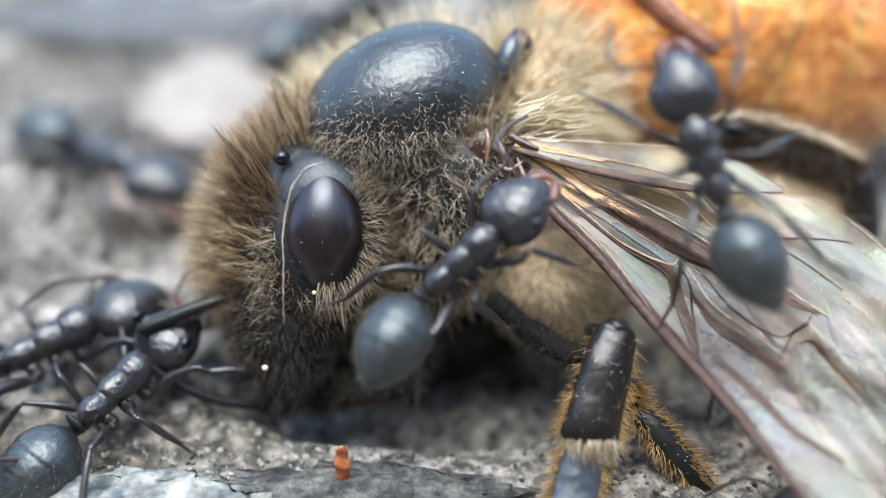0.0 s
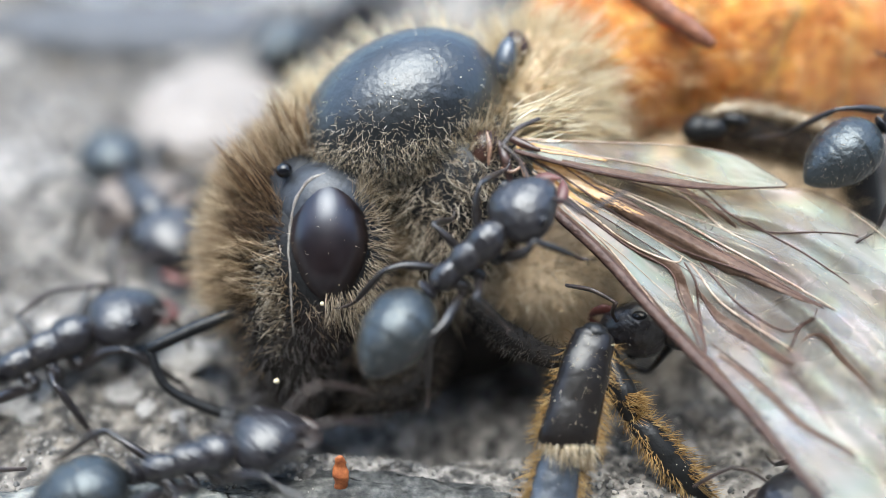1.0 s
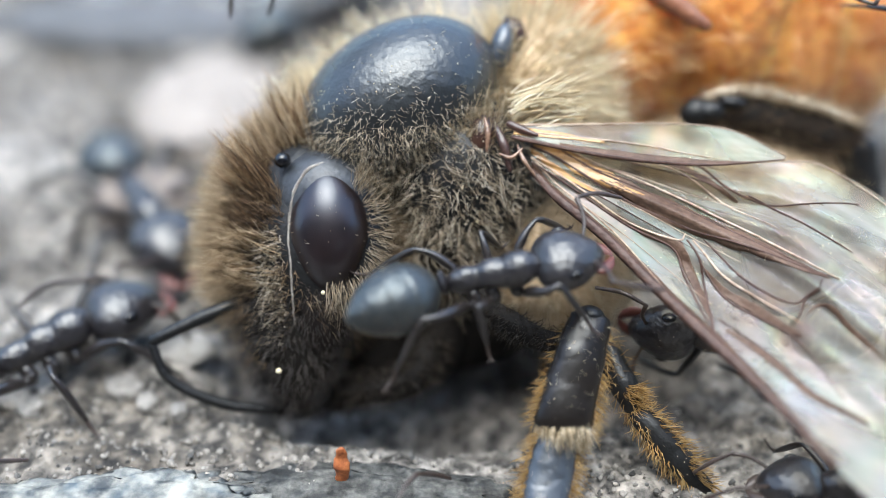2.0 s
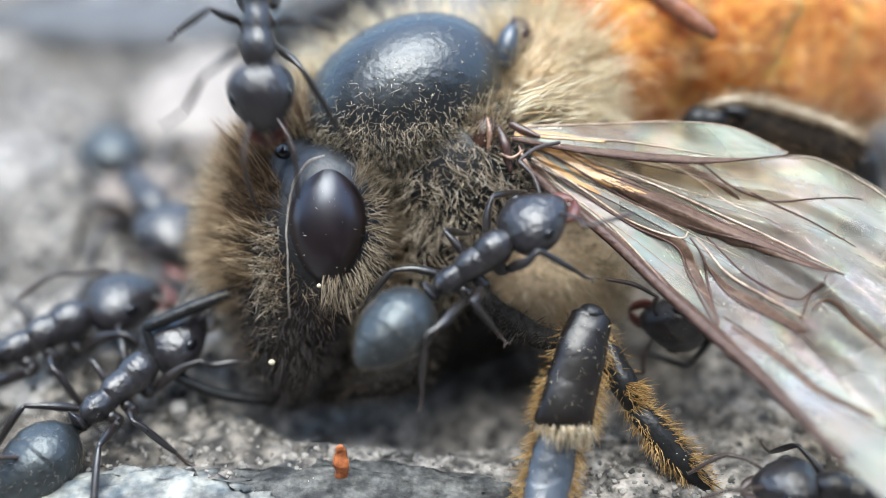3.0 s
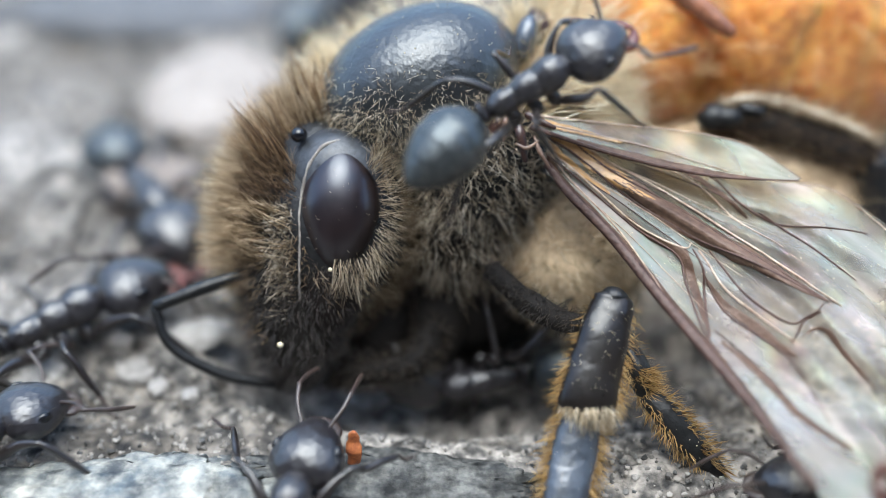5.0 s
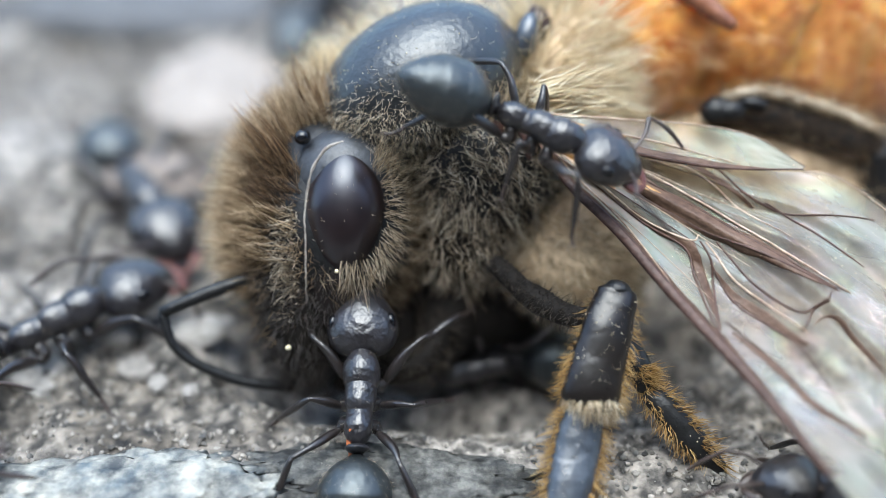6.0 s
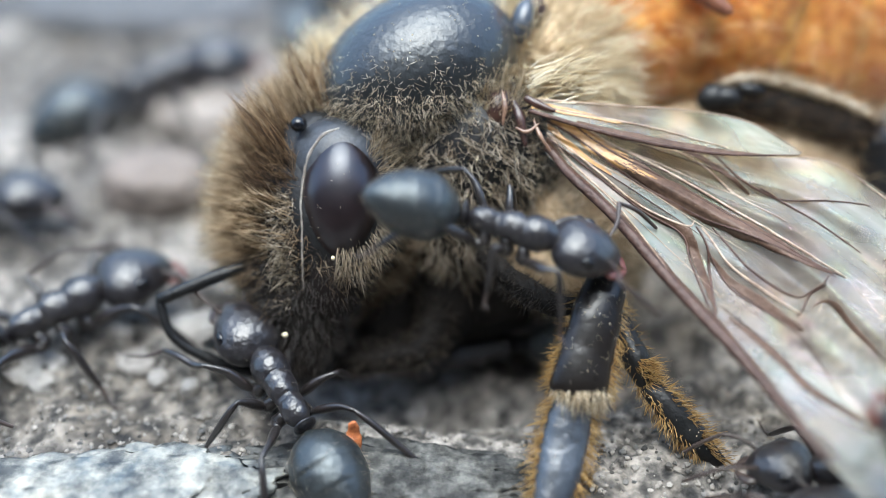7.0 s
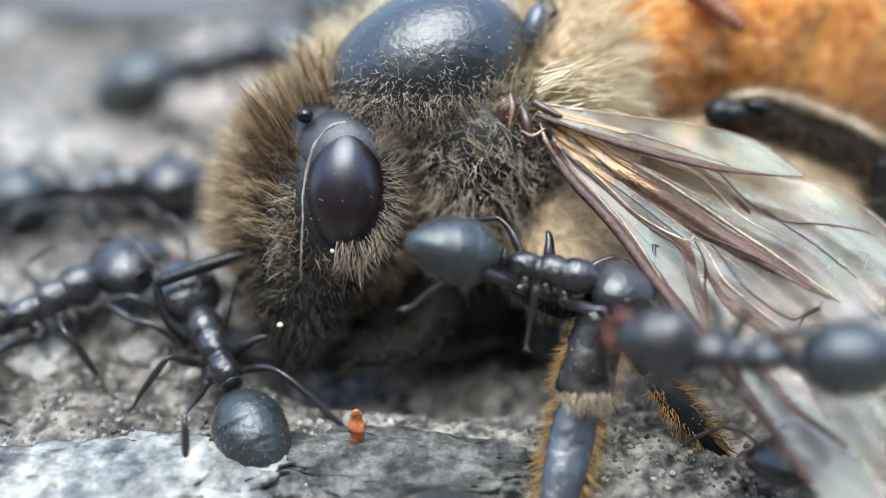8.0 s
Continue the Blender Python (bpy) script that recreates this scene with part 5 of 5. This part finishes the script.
SCOUT_ANT, SCOUT_LEGS = build_ant("black ant with reddish head running over the wings", 0.9, -6, -6, 4, 8, "bent", True, 4)
CROSSER_ANT, CROSSER_LEGS = build_ant("black ant running over the bee's head and back", 0.94, 6, -10, 4, -10, "ahead", True, 5)
LURKER_ANT, LURKER_LEGS = build_ant("brownish black ant gnawing a leg beneath the wing", 0.95, 0, -8, -6, 0, "bent", True, 6)
CORNER_ANT, CORNER_LEGS = build_ant("black ant standing on the ground beside the wing", 0.84, 6, -8, -6, 0, "ahead", False, 7)
BITER_ANT, BITER_LEGS = build_ant("black ant behind the bee, reddish head lowered", 1.25, 0, -10, -14, 0, "bent", True, 8)
FAR_ANT, FAR_LEGS = build_ant("small black ant standing still behind the bee", 1.1, 0, -8, -6, 6, "bent", False, 9)
ROAMER_ANT, ROAMER_LEGS = build_ant("black ant wandering over the concrete behind the bee", 1.1, 5, -8, -8, 0, "bent", False, 10)
PASSER_ANT, PASSER_LEGS = build_ant("black ant hurrying past the stone flake", 1.0, 0, -8, -6, 0, "ahead", False, 11)
VISITOR_ANT, VISITOR_LEGS = build_ant("black ant visiting the pale stone flake", 1.0, 0, -8, -10, 0, "bent", False, 12)


# ---- how things move ----
# seconds, turn, shift right, shift up: the ants rock the dead bee
BEE_ROCK = [
    (0.0, 0.9, -0.044, -0.14), (0.5, 4.0, 0.08, -0.07), (1.0, 3.5, 0.086, -0.08), (1.5, 5.0, 0.1, -0.072), (1.7, 5.0, 0.09, -0.02), (2.3, 3.6, 0.06, 0.0),
    (3.0, 2.3, 0.04, 0.0), (3.5, 1.6, 0.07, 0.017), (4.0, -0.1, -0.03, 0.005), (4.5, 0.0, 0.0, 0.0), (5.3, 0.9, 0.06, -0.04), (6.0, 1.7, 0.12, -0.07),
    (6.5, 0.9, 0.035, -0.07), (7.0, 1.9, 0.07, 0.056), (7.5, 2.7, 0.15, 0.03), (8.0, -1.3, 0.037, -0.12),
]
# seconds, shift right, shift up of the braced leg, while the body rocks over it
LEG_PULL = [
    (0.0, 0.25, -0.23), (0.5, -0.1, -0.05), (1.0, -0.07, -0.15), (1.5, -0.15, -0.05), (2.3, -0.14, -0.04), (3.0, -0.13, -0.03), (3.5, -0.14, 0.02), (4.0, -0.02, -0.01),
    (4.5, 0.0, 0.0), (5.3, 0.04, 0.03), (6.0, 0.07, 0.06), (6.5, 0.16, 0.03), (7.0, -0.1, 0.12), (7.5, -0.07, -0.05), (8.0, -0.06, -0.09),
]
# seconds, lift of the wings about their root (degrees), as the ants jerk them
WING_LIFT = [
    (0.0, 0.7), (0.3, 1.5), (0.5, -0.3), (1.0, -0.3), (1.5, -0.3), (1.7, 1.1), (2.3, 1.6), (2.8, 2.5), (3.0, 5.0), (3.2, 2.5), (3.5, -0.2), (4.0, -0.6), (4.5, -0.2),
    (4.7, -1.0), (5.3, -0.9), (6.0, -0.3), (6.5, 0.0), (7.0, -0.4), (7.5, -0.6), (8.0, -1.1),
]
# on the bee: seconds, x, y, z in its tilted frame, heading, roll, swing away
# on the ground: seconds, x, y, z, heading, nose up
TUGGER = [
    (0, -6.77, -0.12, 0.8, 32, 4), (0.5, -6.8, -0.06, 0.8, 32, 4), (1, -6.82, -0.12, 0.8, 32, 4), (1.5, -6.85, -0.17, 0.8, 33, 4),
    (3, -6.89, 0.02, 0.8, 32, 4), (3.5, -6.91, 0.08, 0.8, 32, 4), (4, -6.93, 0.07, 0.8, 32, 4), (4.5, -6.93, 0.14, 0.8, 33, 4),
    (6, -6.88, -0.05, 0.8, 33, 4), (6.5, -6.91, 0.01, 0.8, 32, 4), (7, -6.91, 0.1, 0.8, 33, 4), (7.5, -7.01, 0.08, 0.8, 33, 4),
    (8, -6.99, 0.1, 0.8, 33, 4),
]
CLIMBER = [
    (0, -5.35, -1.28, 0.75, 50, 8), (0.5, -5.09, -1.27, 0.75, 48, 8), (0.8, -5.11, -1.73, 0.75, 26, 4), (1, -3.99, -2.49, 0.75, 16, 0),
    (1.2, -2.34, -3.99, 0.75, -37, 0), (1.6, -1.58, -5.56, 0.75, -84, 0), (2, -2.91, -5.86, 0.75, -137, 0), (2.2, -3.82, -5.43, 0.75, -204, 0),
    (2.4, -4.87, -4.51, 0.75, -247, 0), (2.8, -5.26, -1.17, 0.75, -312, 5), (3.2, -5.3, -1.38, 0.75, -312, 8), (3.5, -5.17, -1.32, 0.75, -312, 10),
    (3.7, -5.02, -1.35, 0.75, -318, 8), (3.8, -5.27, -1.76, 0.75, -332, 5), (3.9, -4.88, -1.76, 0.75, -345, 2), (4, -4.18, -1.95, 0.75, -352, 0),
    (4.1, -3, -2.55, 0.75, -363, 0), (4.25, -1.82, -3.61, 0.75, -347, 0), (4.5, -4.2, -4.5, 0.75, -340, 0), (4.7, -3.6, -4.72, 0.75, -317, 0),
    (5.2, -2.05, -3.71, 0.75, -276, 0), (5.8, -1.87, -1.97, 0.75, -270, 22), (6, -1.36, -1.95, 0.75, -272, 24), (6.2, -1.65, -2.04, 0.75, -270, 24),
    (6.4, -2.27, -1.96, 0.75, -265, 22), (6.5, -2.29, -1.9, 0.75, -252, 18), (6.6, -2.57, -1.9, 0.75, -247, 15), (6.8, -2.76, -1.81, 0.75, -240, 10),
    (7, -2.51, -1.81, 0.75, -238, 8), (7.2, -2.99, -1.75, 0.75, -238, 8), (7.5, -3.7, -1.08, 0.75, -236, 8), (7.75, -3.6, -1.31, 0.75, -240, 10),
    (8, -3.76, -1.12, 0.75, -242, 10),
]
ROBBER = [
    (0, 0.28, -1.5, -0.3, 40, 70, 0), (0.5, 0.33, -1.4, -0.26, 40, 70, 0), (1, 0.4, -1.3, -0.09, 38, 65, 0), (1.3, 0.3, -1.3, -0.12, 28, 60, 0),
    (1.5, 0.43, -1.4, 0.06, 15, 55, 0), (1.7, 0.73, -1.2, -0.33, 8, 55, 0), (2.3, 0.7, -1.2, -0.42, 12, 50, 0), (2.8, 0.74, -1, -0.51, 28, 50, 0),
    (3, 0.47, -1, -0.36, 32, 55, 0), (3.2, 0.52, -1.2, -0.29, 30, 60, 0), (3.4, 0.8, -1.1, -0.07, 25, 60, 0), (3.6, 1.22, -1.1, -0.67, 10, 60, 0),
    (3.8, 1.1, -1.1, -0.76, 15, 60, 0), (4, 0.49, -1.1, -0.17, 33, 62, 0), (4.2, 0.32, -1.3, 0.01, 45, 70, 0), (4.5, 0.87, -1.6, 0.71, 58, 80, 0),
    (4.7, 1.01, -1.6, 1.43, 50, 75, 0), (5.2, 1.07, -1.3, 2.24, 15, 60, 0), (5.8, 0.77, -1, 2.31, -14, 45, 0), (6, 1.24, -1, 1.65, -27, 50, 0),
    (6.2, 0.8, -1.1, 1.3, -30, 50, 0), (6.4, 0.63, -1.1, 0.02, -15, 45, 0), (6.5, 0.56, -1, 0.14, -13, 40, 0), (6.6, 0.69, -1, 0.06, -14, 40, 0),
    (6.8, 0.75, -1.1, 0.45, -30, 45, 0), (7, 0.81, -1.2, -0.01, -19, 45, 0), (7.2, 1.08, -1, -0.52, -17, 40, 0), (7.5, 1.07, -0.9, -0.59, -18, 40, 0),
    (8, 1.39, -0.9, -0.87, -17, 40, 0),
]
SCOUT = [
    (0, 3.97, -2.3, 1.08, 110, 80, 0), (0.1, 3.76, -1.8, 1.62, 108, 80, 0), (0.2, 4.03, -1.2, 2.38, 98, 80, 0), (0.4, 5.17, -0.4, 2.57, 65, 75, 0),
    (0.5, 5.7, -0.2, 2.75, 58, 70, 0), (0.6, 6.04, 0, 2.88, 55, 70, 0), (0.8, 6.94, 0.2, 3.11, 42, 70, 0), (1, 7.81, 0.3, 2.46, 30, 70, 0),
    (1.2, 7.34, 0.3, 2.86, 80, 70, 0), (1.5, 8.49, 0, 3.61, 120, 70, 0), (2, 9.04, 0, 3.75, 150, 70, 0), (2.8, 8.1, -0.5, 2.78, 175, 80, 0),
    (2.9, 9.6, -0.5, 2.7, 174, 80, 0), (3, 9.9, -0.6, 2.5, 173, 80, 0), (3.1, 9.2, -0.6, 2.4, 172, 80, 0), (3.2, 9.0, -0.7, 2.21, 172, 80, 0), (3.3, 6.5, -0.8, 1.98, 170, 80, 0), (3.4, 5.53, -1, 2.02, 170, 80, 0), (3.5, 5.98, -1.2, 1.6, 162, 75, 0),
    (3.6, 6.08, -1.4, 1.1, 184, 75, 0), (3.7, 5.75, -1.6, 1.02, 190, 75, 0), (3.8, 5.14, -2.2, 0.09, 232, 80, 0),
    (3.9, 5.26, -2.7, -0.38, 242, 80, 0), (4, 5.17, -3.2, -0.87, 238, 80, 0), (4.2, 6.3, -3.5, -2.08, 225, 80, 0),
    (4.7, 7.58, -3.5, -3.08, 200, 80, 0), (5.8, 8.01, -3.5, -3.17, 170, 80, 0), (6.6, 8.37, -3.4, -3.5, 150, 80, 0),
    (7, 7.38, -3.4, -3.52, 150, 80, 0), (7.1, 6.39, -3.4, -3.02, 160, 80, 0), (7.2, 5.89, -3.4, -2.56, 162, 80, 0),
    (7.3, 5.2, -3.3, -1.84, 170, 80, 0), (7.4, 5.27, -3.3, -1.6, 166, 80, 0), (7.5, 5.52, -3.2, -1.22, 166, 80, 0),
    (7.6, 6.01, -3.2, -1.07, 162, 80, 0), (7.7, 5.32, -3.1, -0.98, 156, 80, 0), (7.8, 4.7, -3.1, -1.05, 155, 80, 0),
    (8, 4.12, -3.1, -1.98, 174, 80, 0),
]
CROSSER = [
    (0, -2.91, 1.5, 8.85, -90, 60, 0), (1.5, -3.09, 1.5, 8.68, -90, 60, 0), (2.3, -3.22, 0.5, 5.68, -92, 70, 0), (2.8, -3.03, -0.2, 4.63, -93, 80, 0),
    (3, -2.69, -0.8, 3.72, -89, 85, 0), (3.1, -1.89, -1.5, 2.54, -82, 80, 0), (3.2, -1.18, -2.2, 1.27, -74, 75, 0),
    (3.3, -0.87, -2.4, 1.21, -55, 75, 0), (3.4, -0.15, -2.4, 1.41, -32, 70, 0), (3.5, 0.81, -2.4, 1.09, -28, 70, 0), (3.6, 0.77, -2, 0.1, -48, 75, 0),
    (3.7, 1.12, -1.5, -1.33, -58, 80, 0), (3.8, 2.14, -0.6, -2.28, -95, 80, 0), (3.9, 2.49, 0.2, -2.79, -130, 70, 0),
    (4, 1.8, 0.8, -2.73, -160, 50, 0), (4.2, 1.3, 1.3, -2.51, -170, 40, 0), (4.5, 1.04, 1.5, -2.44, -172, 40, 0), (6, 0.73, 2.3, -2.33, -175, 40, 0),
    (7, 0.75, 2.6, -2.15, -172, 40, 0), (8, 0.6, 2.6, -2.15, -172, 40, 0),
]
LURKER = [
    (0, 6.52, 0.6, -2.05, 176, 50, 0), (0.6, 5.74, 0.4, -1.54, 177, 50, 0), (1, 4.7, 0.3, -1.14, 178, 50, 0), (1.5, 5.19, 0.3, -1.18, 180, 50, 0),
    (1.7, 5.19, 0.3, -1.38, 178, 50, 0), (2.3, 5.05, 0.3, -1.19, 178, 50, 0), (2.8, 4.8, 0.2, -1.07, 178, 50, 0), (3, 5.36, 0.4, -1.22, 178, 50, 0),
    (3.3, 6.42, 0.8, -1.34, 160, 50, 0), (3.6, 7.9, 1.5, -1.3, 120, 50, 0), (4.2, 9.88, 2, -0.54, 60, 50, 0), (8, 10.22, 2, -0.64, 60, 50, 0),
]
CORNER = [
    (0, 6.71, -3.79, 0.75, 167, 0), (1, 6.64, -3.39, 0.75, 167, 0), (1.5, 6.67, -3.25, 0.75, 167, 0), (3, 6.56, -3.35, 0.75, 167, 0),
    (3.5, 6.54, -3.31, 0.75, 166, 0), (4.5, 6.41, -3.48, 0.75, 166, 0), (6, 6.29, -3.64, 0.75, 167, 0), (7, 6.24, -3.53, 0.75, 164, 0),
    (8, 6.15, -3.73, 0.75, 161, 0),
]
BITER = [
    (0, -7.05, 5.97, 0.75, -37, 0), (0.4, -6.38, 5.43, 0.75, -57, 0), (0.8, -6.01, 5.00, 0.75, -59, 0), (1.5, -5.96, 4.42, 0.75, -61, 0), (3, -5.95, 4.63, 0.75, -59, 0), (3.5, -5.92, 4.84, 0.75, -60, 0),
    (4.5, -6.03, 4.69, 0.75, -60, 0), (5.3, -6.01, 4.20, 0.75, -59, 0), (6.0, -6.18, 4.34, 0.75, -60, 0), (6.2, -7.26, 5.71, 0.75, -37, 0), (6.4, -7.34, 5.83, 0.75, -22, 0),
    (6.5, -7.38, 6.24, 0.75, 5, 0), (6.8, -6.78, 8.37, 0.75, 28, 0), (7, -6.63, 8.21, 0.75, 33, 0), (7.5, -6.11, 8.21, 0.75, 19, 0),
    (8, -5.26, 8.86, 0.75, 22, 0),
]
FAR1 = [
    (0, -2.71, 12.08, 0.75, 49, 0), (1, -2.71, 12.49, 0.75, 49, 0), (1.5, -2.85, 12.97, 0.75, 43, 0), (3.5, -3.01, 12.73, 0.75, 37, 0),
    (4.5, -2.40, 13.00, 0.75, 43, 0), (6.5, -3.54, 12.08, 0.75, 84, 0), (7, -3.39, 12.49, 0.75, 84, 0), (8, -3.16, 13.87, 0.75, 90, 0),
]
FAR2 = [
    (0, -14.5, 6.6, 0.75, 0, 0), (4.5, -14.0, 4.76, 0.75, -10, 0), (6, -13.2, 3.8, 0.75, 0, 0), (6.6, -11.4, 3.7, 0.75, 0, 0), (7, -9.7, 3.71, 0.75, 0, 0),
    (7.5, -8.0, 3.6, 0.75, 0, 0), (8, -6.9, 3.71, 0.75, 5, 0),
]
PASSER = [
    (0, -2.01, -5.93, 0.75, 16, 0), (2, -1.77, -5.05, 0.75, 43, 0), (2.6, -1.03, -4.13, 0.75, 70, 0), (2.8, -0.63, -3.58, 0.75, 81, 0),
    (2.9, -0.5, -5.6, 0.75, 40, 0), (3.1, 0.2, -6.2, 0.75, 10, 0), (3.4, 1.81, -6.2, 0.75, -16, 0), (5, 5.51, -5.43, 0.75, 70, 0), (6.6, 6.96, -5.22, 0.75, 137, 0),
    (7.2, 6.15, -4.64, 0.75, 156, 0), (7.3, 5.25, -4.33, 0.75, 161, 0), (7.4, 4.18, -3.9, 0.75, 161, 0), (7.5, 3.18, -3.38, 0.75, 122, 0),
    (7.7, 0.78, -4.05, 0.75, 167, 0), (7.9, -0.82, -4.77, 0.75, 196, 0), (8, -1.42, -5.15, 0.75, 204, 0),
]
VISITOR = [
    (0, -9.14, -3.09, 0.75, 31, 0), (4.5, -8.97, -3.01, 0.75, 31, 0), (5.2, -6.87, -2.6, 0.75, 49, 0), (5.8, -5.76, -1.78, 0.75, 58, 5),
    (5.9, -6.46, -2.87, 0.75, 43, 0), (6, -9.05, -3.12, 0.75, 16, 0), (6.1, -9.31, -3.11, 0.75, 16, 0), (6.4, -9.44, -3.18, 0.75, 0, 0),
    (8, -9.5, -3.56, 0.75, 0, 0),
]


def on_bee(rows):
    return [(t, VIEW @ at(x, y, z, roll, -turn, swing)) for t, x, y, z, turn, roll, swing in rows]


def on_ground(rows):
    return [(t, at(x, y, z, 0, -tilt, turn)) for t, x, y, z, turn, tilt in rows]


def step(legs, rate, swing, until=8.0):
    """Legs swing about the trunk, three and three."""
    for i, leg in enumerate(legs):
        phase = math.pi * ((i + (i > 2)) % 2)
        rows = []
        for k in range(int(until * 10) + 1):
            t = k / 10
            a = swing * math.sin(rate * t + phase)
            rows.append((t, pose(0, 0, 0, 0, 0, a)))
        walk(leg, rows)


def motions():
    walk(bee, [(t, VIEW @ at(x, 0, z, 0, -a, 0)) for t, a, x, z in BEE_ROCK])
    rock = {t: at(x, 0, z, 0, -a, 0) for t, a, x, z in BEE_ROCK}
    walk(MIDDLE_LEG, [(t, rock[t].inverted() @ at(x, 0, z)) for t, x, z in LEG_PULL])
    walk(REAR_LEG, [(t, m.inverted()) for t, m in rock.items()])
    for wing in WINGS:
        walk(wing, [(t, at(1.63, 0.1, 1.4, 0, -a, 0) @ at(-1.63, -0.1, -1.4)) for t, a in WING_LIFT])
    walk(TUGGER_ANT, on_ground(TUGGER))
    walk(CLIMBER_ANT, on_ground(CLIMBER))
    walk(ROBBER_ANT, on_bee(ROBBER))
    walk(SCOUT_ANT, on_bee(SCOUT))
    walk(CROSSER_ANT, on_bee(CROSSER))
    walk(LURKER_ANT, on_bee(LURKER))
    walk(CORNER_ANT, on_ground(CORNER))
    walk(BITER_ANT, on_ground(BITER))
    walk(FAR_ANT, on_ground(FAR1))
    walk(ROAMER_ANT, on_ground(FAR2))
    walk(PASSER_ANT, on_ground(PASSER))
    walk(VISITOR_ANT, on_ground(VISITOR))
    for legs, rate, swing in ((CLIMBER_LEGS, 9, 7), (ROBBER_LEGS, 7, 6), (SCOUT_LEGS, 21, 12), (CROSSER_LEGS, 23, 12), (PASSER_LEGS, 25, 12), (ROAMER_LEGS, 11, 9), (BITER_LEGS, 8, 6)):
        step(legs, rate, swing)


motions()
